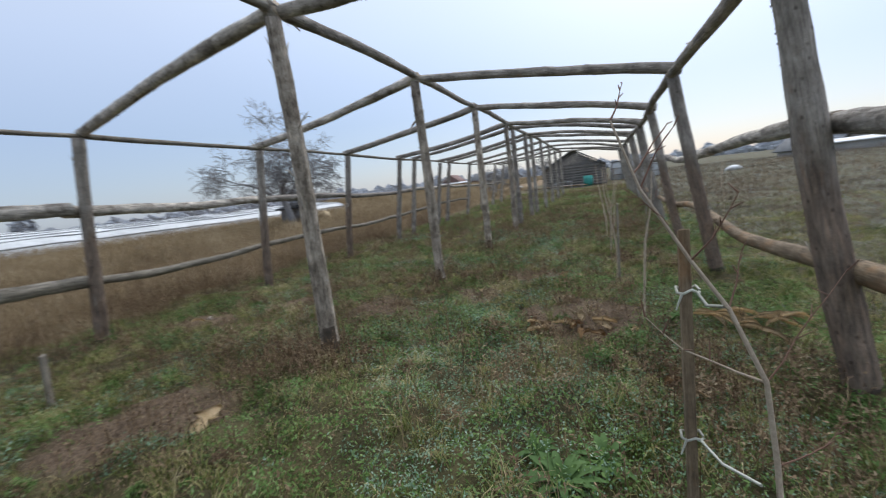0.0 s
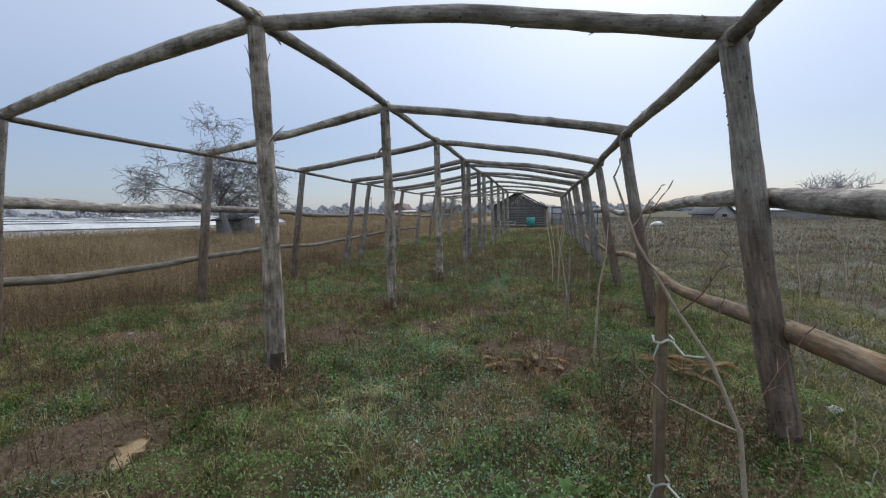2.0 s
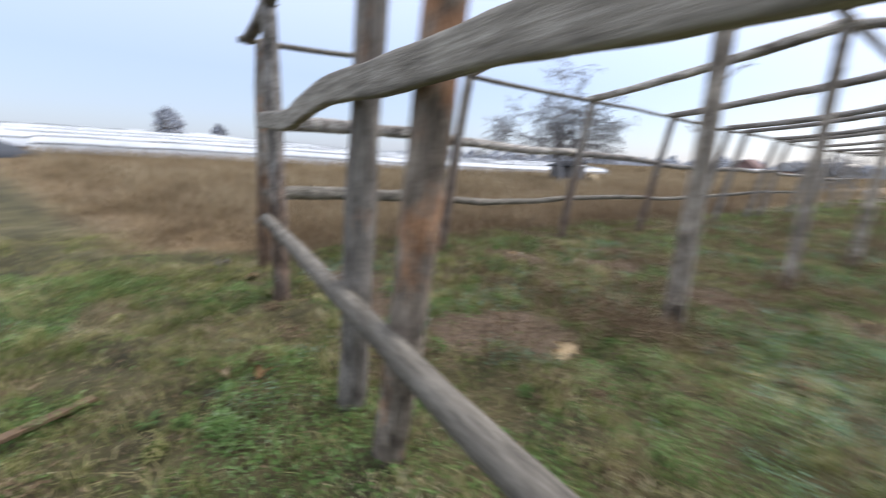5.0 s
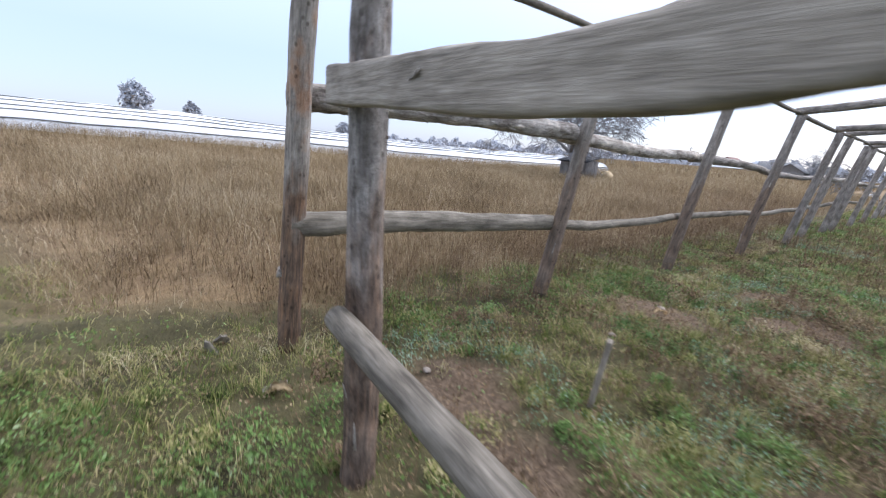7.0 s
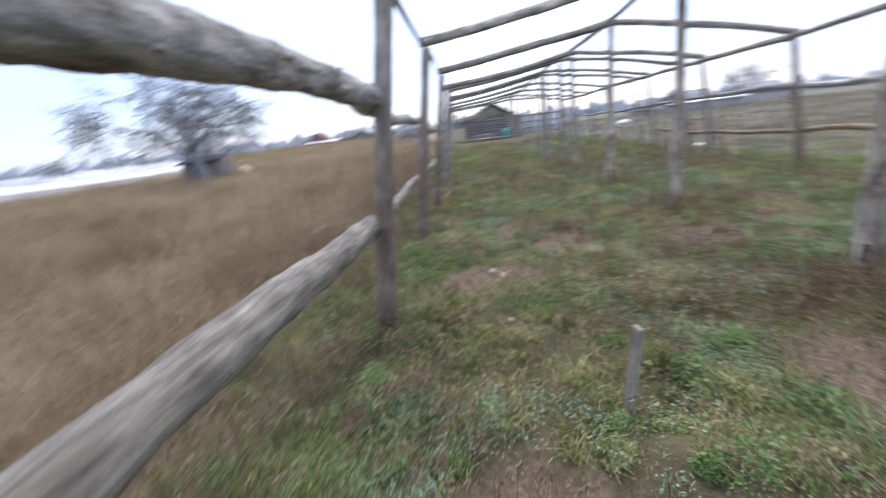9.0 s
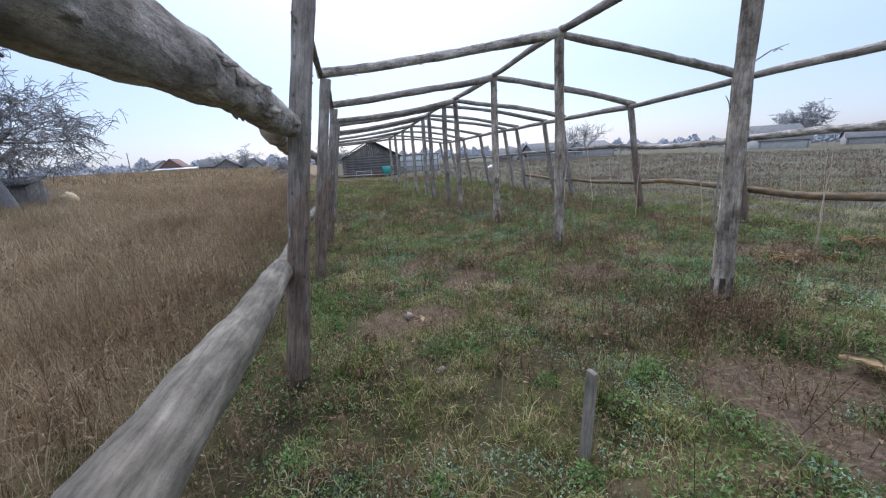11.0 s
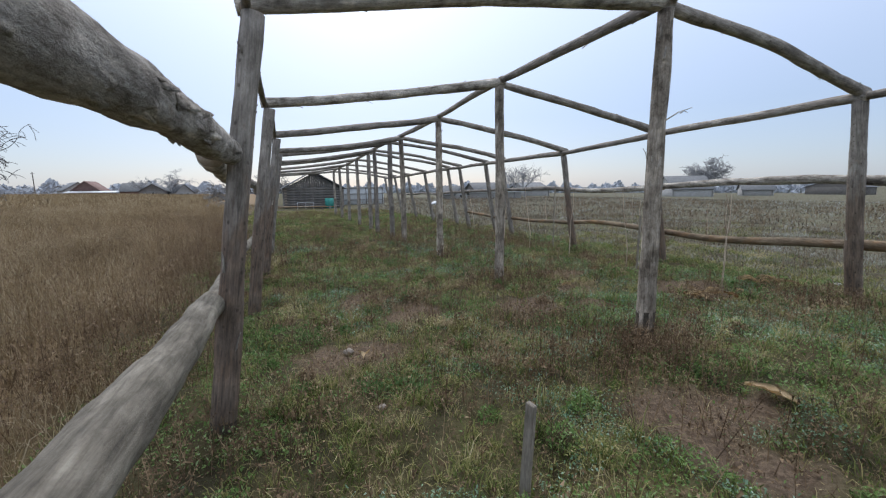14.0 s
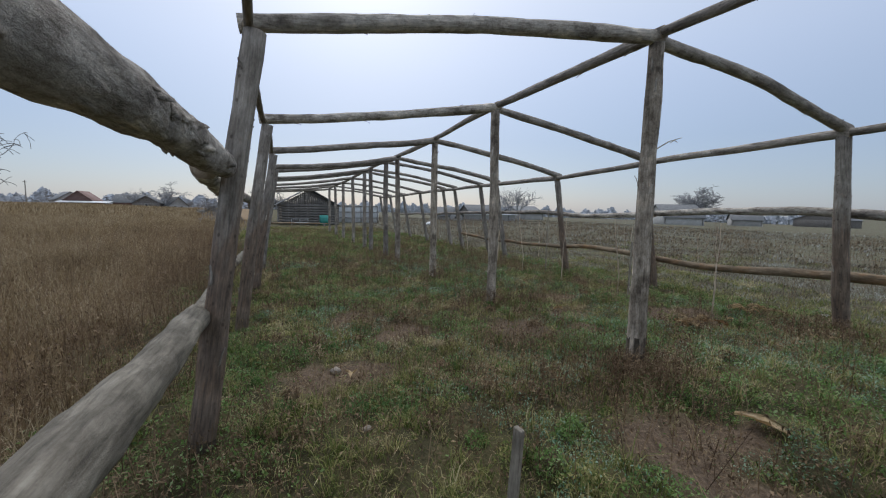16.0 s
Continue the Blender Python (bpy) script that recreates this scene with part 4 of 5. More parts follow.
bare_tree(-15.5, 16.95, 7.0, 21, "old bare fruit tree with drooping grey twigs in dry grass", 0.55, 0.8, (-0.7, 0.2), 5, 0.2)
bare_tree(-31.5, 149, 9.4, 5, "bare spreading tree behind the far houses", 0.3, 1.0, (0.5, 0), 3, 0.35, mat_=HAZED_TWIG)
bare_tree(-40, 152, 6.5, 6, "small bare tree beside the dark shed", 0.3, 1.0, (0, 0), 3, 0.25, mat_=HAZED_TWIG)
bare_tree(37.5, 60, 7.0, 8, "tall bare tree beyond the open frosty field", 0.0, 0.6, (0.2, 0), 3, 0.16, mat_=HAZED_TWIG, group="field trees")
bare_tree(40.5, 61, 6.6, 9, "tall bare tree beyond the open frosty field", 0.0, 0.6, (-0.2, 0), 3, 0.16, mat_=HAZED_TWIG, group="field trees")
bare_tree(91, 61, 9.6, 12, "round bare tree behind the grey-roofed house", 0.1, 0.95, (0.3, 0), 4, 0.3, mat_=HAZED_TWIG)
bare_tree(-2.9, 42, 4.4, 14, "small bare fruit tree behind the log hut", 0.3, 1.0, (0.2, 0), 3, 0.14)
bare_tree(-6.5, 33, 3.2, 15, "low bare fruit bush at the field edge", 0.3, 1.0, (0.1, 0), 3, 0.08)


def far_bush(x, y, w, h, seed, label):
    """A distant leafy tree: trunk and a crown of many small clumps with gaps, both in haze-paled colours."""
    z = ground_z(x, y)
    t = thing("far_tree", label, "tree", "far field trees", (x, y, z))
    part("trunk", tube_into(bmesh.new(), [(0, 0, -0.3), (0, 0, h * 0.5)], [w * 0.05, w * 0.03], 7), HAZED_TWIG, t)
    r_ = np.random.RandomState(seed)
    n = 2600
    d = r_.randn(n, 3)
    d /= np.linalg.norm(d, axis=1)[:, None]
    lobes = 0.75 + 0.25 * np.sin(d[:, 0] * 5 + seed) * np.cos(d[:, 2] * 4 + d[:, 1] * 3)
    c = d * (r_.rand(n) ** 0.4 * lobes)[:, None] * np.array([w / 2, w / 2, h * 0.5]) + np.array([0, 0, h * 0.47])
    s = (0.12 + 0.2 * r_.rand(n))[:, None] * w * 0.14
    a, b_ = r_.randn(n, 3) * s, r_.randn(n, 3) * s
    v = np.stack([c - a, c + b_, c + a, c - b_], 1).reshape(-1, 3)
    i = np.arange(n) * 4
    o = new("crown", raw_mesh("crown", v, np.concatenate([np.stack([i, i + 1, i + 2], 1), np.stack([i, i + 2, i + 3], 1)]), HAZED_LEAF))
    o.parent = t


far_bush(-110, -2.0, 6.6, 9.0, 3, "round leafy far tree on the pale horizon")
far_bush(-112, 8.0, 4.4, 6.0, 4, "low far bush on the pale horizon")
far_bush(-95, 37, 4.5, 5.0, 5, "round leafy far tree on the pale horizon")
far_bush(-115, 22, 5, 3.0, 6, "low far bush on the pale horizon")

# woods along the horizon, haze put in their colour, too far to tell single trees
wr = np.random.RandomState(31)
n = 90000
ang = wr.rand(n) * 2.6 - 1.45
dist = 210 + 120 * wr.rand(n)
wx, wy = dist * np.sin(ang), dist * np.cos(ang)
clump = 0.5 + 0.5 * np.sin(ang * 37) * np.sin(ang * 91 + 1) + 0.3 * np.sin(ang * 211)
top = (2.0 + 3.6 * np.clip(clump, 0, 1.3)) * np.clip((ang + 1.42) / 0.5, 0.15, 1)
c = np.stack([wx, wy, height_at(wx, wy) + wr.rand(n) * top], 1)
s = 0.35 + 0.5 * wr.rand(n)
a, b_ = wr.randn(n, 3) * s[:, None] * 0.7, wr.randn(n, 3) * s[:, None] * 0.7
v = np.stack([c - a, c + b_, c + a, c - b_], 1).reshape(-1, 3)
i = np.arange(n) * 4
tagged(new("far_woods", raw_mesh("far_woods", v, np.concatenate([np.stack([i, i + 1, i + 2], 1), np.stack([i, i + 2, i + 3], 1)]), HAZED_LEAF)), "woods along the horizon, grey haze put in their colour", "woods", kind="stuff")


# ---- young fruit trees, stakes and ties ----
def sapling(x, y, pts, r0, twigs, label, tips=True):
    t = thing("sapling", label, "young tree", "row of young fruit trees", (x, y, ground_z(x, y)))
    stem = part("stem", tube_into(bmesh.new(), pts, [r0 * (1 - 0.68 * k / (len(pts) - 1)) for k in range(len(pts))], 9), SAP_BARK, t)
    r_ = random.Random(int(x * 100 + y * 10))
    for base, d, ln, r in twigs:
        p, dd = Vector(base), Vector(d).normalized()
        tp = [p.copy()]
        for k in range(5):
            dd = (dd + Vector((r_.gauss(0, 0.1), r_.gauss(0, 0.1), r_.gauss(0.05, 0.1)))).normalized()
            p = p + dd * ln / 5
            tp.append(p.copy())
        tw = part("twig", tube_into(bmesh.new(), tp, [0.72 * r * (1 - 0.13 * k) for k in range(6)], 6), SAP_TIP if r < 0.0055 else SAP_BARK, t)
        for k in range(2, 6):
            b2 = tp[k]
            d2 = (dd + Vector((r_.gauss(0, 0.7), r_.gauss(0, 0.7), r_.gauss(0.2, 0.4)))).normalized()
            part("shoot", tube_into(bmesh.new(), [b2, b2 + d2 * ln * 0.09, b2 + d2 * ln * 0.16], [r * 0.5, r * 0.45, r * 0.2], 5), SAP_TIP, tw)
    return t


sapling(3.07, -1.58, [(0.0, 0.0, -0.05), (0.01, 0, 0.2), (-0.01, 0, 0.5), (-0.04, 0, 0.79), (-0.14, 0, 1.04), (-0.24, 0.02, 1.2), (-0.38, 0.03, 1.45), (-0.46, 0.05, 1.69)], 0.0115,
        [((-0.04, 0, 0.79), (-0.8, 0.2, 0.12), 0.42, 0.006), ((-0.04, 0, 0.79), (0.6, 0.25, 0.75), 0.42, 0.004), ((-0.24, 0.02, 1.2), (0.35, -0.2, 0.6), 0.26, 0.005), ((-0.14, 0, 1.04), (0.25, 0.3, 0.5), 0.22, 0.005),
         ((-0.38, 0.03, 1.45), (0.3, 0.3, 0.6), 0.24, 0.005), ((-0.46, 0.05, 1.69), (0.35, 0.3, 0.5), 0.16, 0.005), ((-0.4, 0.04, 1.5), (0.55, 0.2, 0.5), 0.22, 0.005), ((-0.3, 0.03, 1.32), (-0.4, 0, 0.5), 0.18, 0.004), ((0, 0, 0.5), (0.9, 0.3, 0.3), 0.25, 0.004)],
        "bare young fruit tree tied to a wooden stake")
for k, (x, y, h_) in enumerate(((2.865, 1.03, 1.25), (2.68, 2.68, 1.35), (2.63, 4.2, 1.3), (2.57, 5.6, 1.4), (2.75, 7.1, 1.3), (2.7, 8.9, 1.4))):
    sx = 0.1 * (-1) ** k
    sapling(x, y, [(0, 0, -0.05), (0.02, 0, h_ * 0.3), (sx * 0.4, 0.02, h_ * 0.6), (sx, 0.03, h_ * 0.85), (sx * 1.2, 0.05, h_ * 1.1)], 0.013,
            [((sx * 0.4, 0.02, h_ * 0.6), (0.5, 0.2, 0.7), 0.35, 0.005), ((sx * 0.4, 0.02, h_ * 0.62), (-0.5, -0.2, 0.8), 0.38, 0.005), ((sx, 0.03, h_ * 0.85), (0.4, -0.3, 0.8), 0.3, 0.004), ((sx, 0.03, h_ * 0.9), (-0.4, 0.3, 0.8), 0.3, 0.004)],
            "slender bare young fruit tree with a pale stem")
for k, (x, y, h_) in enumerate(((5.4, 2.6, 1.3), (5.9, 5.2, 1.2), (6.6, 3.8, 1.1), (7.4, 6.8, 1.3), (5.2, 8.4, 1.3))):
    sapling(x, y, [(0, 0, -0.05), (0.02, 0, h_ * 0.4), (-0.03, 0.02, h_ * 0.7), (0.02, 0.03, h_)], 0.011,
            [((0.02, 0, h_ * 0.4), (0.6, 0.1, 0.7), 0.4, 0.005), ((0, 0.01, h_ * 0.5), (-0.6, 0.1, 0.7), 0.4, 0.005), ((-0.03, 0.02, h_ * 0.7), (0.3, 0.3, 0.8), 0.3, 0.004)], "thin bare young tree in the frosty field")


def stake(x, y, top, w, label, mat_=SLAB_WOOD, lean=(0, 0), ties=()):
    t = thing("wooden_stake", label, "stake", "garden stakes")
    m, ln = along((x, y, ground_z(x, y) - 0.1), (x + lean[0], y + lean[1], top))
    bm = box_bm(w, w * 0.7, ln, 0.004, (0, 0, ln / 2))
    for v in bm.verts:
        v.co.x += 0.004 * noise.noise(v.co * 9)
        if v.co.z > ln - 0.02:
            v.co.z += 0.25 * v.co.x
    part("shaft", bm, [mat_], t, m=m, smooth=False)
    for zt, dx in ties:
        ring = [(x + math.cos(a * 0.7) * w * 0.75, y + math.sin(a * 0.7) * w * 0.7, zt + 0.012 * math.sin(a * 2)) for a in range(10)]
        part("tie", tube_into(bmesh.new(), ring, [0.006] * 10, 5), TIE, t)
        ln_ = [(x + w * 0.5, y - 0.03, zt), (x + w * 0.5 + dx * 0.4, y - 0.14, zt - 0.02), (x + w * 0.5 + dx, y - 0.3, zt + 0.03)]
        part("tie", tube_into(bmesh.new(), ln_, [0.006] * 3, 5), TIE, t)
        part("tie_end", tube_into(bmesh.new(), [(x - w * 0.4, y - 0.03, zt), (x - w * 0.5 - 0.02, y - 0.04, zt - 0.07)], [0.006, 0.003], 5), TIE, t)


stake(2.87, -1.24, 1.2, 0.056, "grey-brown wooden stake with pale cloth ties", TAN_WOOD, (-0.01, 0), ((0.95, 0.03), (0.3, 0.13)))
stake(-2.27, -1.24, 0.42, 0.05, "short weathered wooden stake driven into the ground", SLAB_WOOD, (0.05, 0.02))
stake(2.7, 2.45, 1.0, 0.035, "thin wooden stake beside a young tree", SLAB_WOOD, (0.02, 0.0))
stake(3.3, 5.6, 1.55, 0.03, "thin tall stake by the eave", SLAB_WOOD, (0.02, 0.0))


# gnarled dead snag out in the field
snag_tree = thing("dead_snag", "gnarled dark dead trunk with a broken limb in dry grass", "dead tree")
part("trunk", tube_into(bmesh.new(), [(-5.0, -5.6, -0.15), (-5.0, -5.64, 0.24), (-5.0, -5.67, 0.5), (-5.02, -5.7, 0.75), (-5.04, -5.74, 1.0), (-5.05, -5.77, 1.25), (-5.05, -5.78, 1.5)], [0.08, 0.05, 0.06, 0.11, 0.08, 0.06, 0.04], 10), RUST, snag_tree)
part("broken_limb", tube_into(bmesh.new(), [(-5.02, -5.7, 0.72), (-4.99, -5.6, 0.8), (-4.98, -5.5, 0.8)], [0.08, 0.06, 0.035], 8), RUST, snag_tree)
part("broken_limb", tube_into(bmesh.new(), [(-5.02, -5.7, 0.75), (-5.02, -5.85, 0.74), (-5.03, -6.05, 0.8)], [0.07, 0.05, 0.03], 8), RUST, snag_tree)


# ---- litter and loose things on the ground ----
def curled_leaf(x, y, ln, w, turn, seed, mat_, label, up=0.05, tilt=10):
    bm = bmesh.new()
    rows = []
    for j in range(9):
        u = j / 8
        hw = w * (math.sin(math.pi * min(1, 0.12 + u * 0.86)) ** 0.7) * (1 + 0.8 * noise.noise((u * 9, seed, 0)))
        curl = 0.5 + 0.5 * noise.noise((seed, u * 3, 4))
        rows.append([bm.verts.new((hw * (k - 2) / 2, (u - 0.5) * ln, up * math.sin(math.pi * u) + abs(k - 2) ** 1.5 * 0.02 * curl + 0.012 * noise.noise((k * 1.3, u * 7, seed)))) for k in range(5)])
    for j in range(8):
        for k in range(4):
            bm.faces.new((rows[j][k], rows[j][k + 1], rows[j + 1][k + 1], rows[j + 1][k]))
    bmesh.ops.solidify(bm, geom=bm.faces[:], thickness=0.004)
    ob = tagged(new("dry_leaf", finish(bm, "dry_leaf", mat_)), label, "leaf", "dry leaves on the ground")
    ob.matrix_basis = pose(x, y, ground_z(x, y) + 0.035 + ln * 0.5 * math.sin(radians(tilt)) * 0.8, tilt, 8 * math.sin(seed), turn)


curled_leaf(-0.16, -1.25, 0.33, 0.08, 16, 8, STRAW, "large pale dry leaf curling up from bare soil", 0.025, 5)
for k in range(16):
    r_ = random.Random(k)
    curled_leaf(2.2 + r_.gauss(0, 0.24), 0.78 + r_.gauss(0, 0.12), r_.uniform(0.13, 0.26), r_.uniform(0.025, 0.05), r_.uniform(0, 180), k + 10, STRAW_DARK if k % 3 == 0 else STRAW, "withered brown leaf lying in a heap", 0.015)
for k in range(14):
    r_ = random.Random(60 + k)
    curled_leaf(3.7 + r_.gauss(0, 0.22), 0.95 + r_.gauss(0, 0.16), r_.uniform(0.2, 0.42), r_.uniform(0.02, 0.035), r_.uniform(40, 130), k + 40, STRAW, "long dry straw leaf beside the post", 0.05)
for k, (x, y) in enumerate(((2.0, 2.75), (2.2, 2.85), (3.05, -0.35), (2.95, -0.2), (-2.7, 0.6), (0.9, 2.2), (-0.9, -3.3), (-1.1, -3.5), (-3.3, -2.95), (1.8, 4.4))):
    curled_leaf(x, y, 0.16, 0.045, 40 * k, k + 80, STRAW if k % 3 else STRAW_DARK, "tan dry leaf fallen in the grass", 0.03)


def lump(name, x, y, s, seed, mat_, label, category, rz=0.6, rough=0.3):
    ob = tagged(new(name, finish(blob_bm(s, s * 0.85, s * rz, seed, rough), name, mat_)), label, category)
    ob.location = (x, y, ground_z(x, y) + s * rz * 0.55)
    return ob


lump("stone", -3.86, -2.25, 0.07, 2, STONE, "small pale round stone in the grass", "stone", 0.9, 0.35)
lump("stone", -3.15, -1.96, 0.035, 3, STONE, "small pale pebble on bare soil", "stone")
lump("stone", -2.8, 0.86, 0.05, 4, STONE, "small pale stone on bare soil", "stone")
lump("stone", -2.75, -0.18, 0.035, 6, STONE, "small pale stone in the grass", "stone")
def chip(x, y, ln, w, seed, tilt, turn, label):
    """A split piece of wood, wedge-shaped and ragged."""
    bm = box_bm(w, 0.028, ln)
    bmesh.ops.subdivide_edges(bm, edges=bm.edges[:], cuts=2)
    for v in bm.verts:
        k = v.co.z / ln + 0.5
        v.co.x *= 1.1 - 0.75 * k + 0.3 * noise.noise((k * 5, seed, v.co.y * 30))
        v.co.y *= 1.1 - 0.6 * k
        v.co += Vector((noise.noise(v.co * 22), noise.noise(v.co * 22 + Vector((5, 0, 0))), noise.noise(v.co * 17))) * 0.012
    ob = tagged(new("wood_chip", finish(bm, "wood_chip", SLAB_WOOD, False)), label, "wood chip", "wood chips in the grass")
    ob.matrix_basis = pose(x, y, ground_z(x, y) + ln * 0.33, tilt, 12, turn)


chip(-4.12, -3.22, 0.17, 0.12, 7, 28, 40, "pale ragged wood chip lying in frosty grass")
chip(-4.25, -3.12, 0.13, 0.12, 9, 40, 80, "pale ragged wood chip lying in frosty grass")
chip(-3.42, -2.94, 0.15, 0.1, 8, 60, 120, "tan split wood chip beside the corner post")
lump("plastic_scrap", 4.47, 0.33, 0.055, 9, WHITE_PLASTIC, "crumpled white plastic scrap in the grass", "litter", 0.5, 0.6)
lump("plastic_scrap", 4.9, 11.0, 0.22, 10, WHITE_PLASTIC, "white plastic scrap by the fence", "litter", 0.3, 0.6)
lump("white_sack", -6.5, 45.0, 0.35, 12, WHITE_PLASTIC, "white sack lying at the field edge", "sack", 0.6, 0.4)
lump("white_sack", 12.0, 35.0, 0.5, 13, WHITE_PLASTIC, "white sack lying beyond the frame", "sack", 0.5, 0.5)
board = tagged(new("loose_board", finish(box_bm(0.45, 0.06, 0.025, 0.004), "loose_board", RUST, False)), "loose dull brown board lying in grass", "board")
board.matrix_basis = pose(-1.1, -4.33, ground_z(-1.1, -4.33) + 0.05, 0, 4, 130)
stub = part("branch_stub", log_mesh(0.11, 0.035, 0.04, 91, 0.005, 0.1, 9, 0.05), [GREY_WOOD, END_GRAIN, ROTTEN], frame_thing, "pale sawn branch stub", m=along((-3.92, -2.68, 0.54), (-3.95, -2.8, 0.57))[0])


# ---- grass, weeds and leaves ----
def keep(pts, prob, r_):
    return pts[r_.rand(len(pts)) < prob]


def blades(name, xy, h, w, bend, mat_, label, seed, base=None):
    """Bent blades, each its own little strip."""
    r_ = np.random.RandomState(seed)
    n = len(xy)
    z = height_at(xy[:, 0], xy[:, 1]) - 0.01 if base is None else base
    p = np.stack([xy[:, 0], xy[:, 1], z], 1)
    a = r_.rand(n) * 2 * np.pi
    side = np.stack([np.cos(a), np.sin(a), np.zeros(n)], 1) * w[:, None]
    lean_a = r_.rand(n) * 2 * np.pi
    lean = np.stack([np.cos(lean_a), np.sin(lean_a), np.zeros(n)], 1) * (bend * h * (0.3 + r_.rand(n)))[:, None]
    up = np.array([0, 0, 1.0])
    mid_ = p + lean * 0.3 + up * (h * 0.6)[:, None]
    tip = p + lean + up * (h * (1 - 0.25 * bend))[:, None]
    v = np.stack([p - side, p + side, mid_ + side * 0.7, mid_ - side * 0.7, tip], 1).reshape(-1, 3)
    i = np.arange(n) * 5
    tris = np.concatenate([np.stack([i, i + 1, i + 2], 1), np.stack([i, i + 2, i + 3], 1), np.stack([i + 3, i + 2, i + 4], 1)])
    return tagged(new(name, raw_mesh(name, v, tris, mat_)), label, "grass", kind="stuff")


def leaves(name, xyz, s, tilt, mat_, label, seed):
    r_ = np.random.RandomState(seed)
    n = len(xyz)
    a = r_.rand(n) * 2 * np.pi
    d = np.stack([np.cos(a), np.sin(a), tilt * r_.randn(n)], 1) * s[:, None]
    e_ = np.stack([-np.sin(a), np.cos(a), tilt * r_.randn(n)], 1) * (s * (0.4 + 0.25 * r_.rand(n)))[:, None]
    v = np.stack([xyz - d, xyz + e_ * 0.9 - d * 0.1, xyz + d + np.array([0, 0, -0.004]), xyz - e_ * 0.9 - d * 0.1], 1).reshape(-1, 3)
    i = np.arange(n) * 4
    return tagged(new(name, raw_mesh(name, v, np.concatenate([np.stack([i, i + 1, i + 2], 1), np.stack([i, i + 2, i + 3], 1)]), mat_)), label, "leaves", kind="stuff")


def area(n, x0, x1, y0, y1, seed):
    r_ = np.random.RandomState(seed)
    return np.stack([x0 + (x1 - x0) * r_.rand(n), y0 + (y1 - y0) * r_.rand(n)], 1)


def is_tall(p):
    """Where the tall dry grass stands."""
    return np.clip((-p[:, 0] - 4.5 + 0.4 * (drift(p[:, 0], p[:, 1], 0.8, 15) - 0.5) + 0.25 * np.sin(p[:, 1] * 2)) / 0.5, 0, 1) * np.clip((p[:, 1] + 4.0 - 0.3 * (p[:, 0] + 4)) / 0.8, 0, 1)


gr = np.random.RandomState(5)


def bare(p):
    return np.clip(soil_at(p[:, 0], p[:, 1]) * 1.7, 0, 1)


def lush(p):
    """Where green plants close over the ground."""
    x, y = p[:, 0], p[:, 1]
    return drift(x, y, 0.85, 1) + 0.55 * np.exp(-((x - 0.75) ** 2 / 0.7 + (y + 0.75) ** 2 / 0.8)) + 0.06 * (x > 2.0) - 0.1 * (x < -1.5) - 0.3 * bare(p)


def frosty(p):
    """Where frost still lies: along the trodden middle path and in drifts."""
    x, y = p[:, 0], p[:, 1]
    return drift(x, y, 0.95, 2) + 0.4 * np.exp(-((x - 1.45 - 0.05 * y + 0.2 * np.sin(y)) ** 2 / 0.28)) * (y > -2.2) + 0.2 * np.exp(-((x - 2.6) ** 2 / 0.8 + (y - 1.0) ** 2 / 4)) + 0.12 * np.exp(-((x + 1.0) ** 2 / 1.0 + (y - 0.2) ** 2 / 1.0)) - 0.3 * bare(p) - 0.3 * (y < -2.4) - 0.08 * (x < -1.5)


# short mixed grass under and around the frame
p = area(330000, -7, 7, -6.2, 8, 41)
p = keep(p, (1 - 0.95 * bare(p)) * (0.22 + 0.78 * mask(drift(p[:, 0], p[:, 1], 0.6, 5), 0.42, 0.2)) * (1 - is_tall(p)), gr)
n = len(p)
blades("short_grass", p, (0.025 + 0.085 * gr.rand(n) ** 1.6) * (0.6 + 0.8 * drift(p[:, 0], p[:, 1], 0.6, 5)), 0.0018 + 0.0024 * gr.rand(n), 1.1, GRASS_MIX, "short autumn grass, half green and half straw", 42)
p = area(150000, -4.6, 4.6, 8, 30, 43)
p = keep(p, 0.25 + 0.75 * mask(drift(p[:, 0], p[:, 1], 1.5, 6), 0.45, 0.2), gr)
n = len(p)
blades("short_grass", p, (0.03 + 0.1 * gr.rand(n) ** 1.5) * (0.5 + drift(p[:, 0], p[:, 1], 1.5, 6)), 0.004 + 0.004 * gr.rand(n), 0.9, GRASS_MIX, "short autumn grass, half green and half straw", 44)
# green clover and dead-nettle in closed patches
p = area(440000, -4.8, 4.6, -5.5, 9, 45)
p = keep(p, np.clip(mask(lush(p), 0.52, 0.16), 0.05, 1) * (1 - 0.9 * is_tall(p)), gr)
n = len(p)
lift = 0.004 + 0.075 * gr.rand(n) ** 1.3 * np.clip((lush(p) - 0.42) * 3, 0.1, 1.3)
leaves("ground_leaves", np.column_stack([p, height_at(p[:, 0], p[:, 1]) + lift]), 0.005 + 0.012 * gr.rand(n) ** 1.3, 0.55, LEAF_GREEN, "low green clover and dead-nettle in patches", 46)
p = area(130000, -4.2, 4.6, 9, 24, 84)
p = keep(p, 0.6 * np.clip(mask(drift(p[:, 0], p[:, 1], 1.1, 19), 0.55, 0.14), 0.06, 1), gr)
n = len(p)
leaves("ground_leaves", np.column_stack([p, height_at(p[:, 0], p[:, 1]) + 0.01 + 0.08 * gr.rand(n) ** 1.3]), 0.012 + 0.02 * gr.rand(n), 0.55, LEAF_GREEN, "low green clover and dead-nettle in patches", 85)
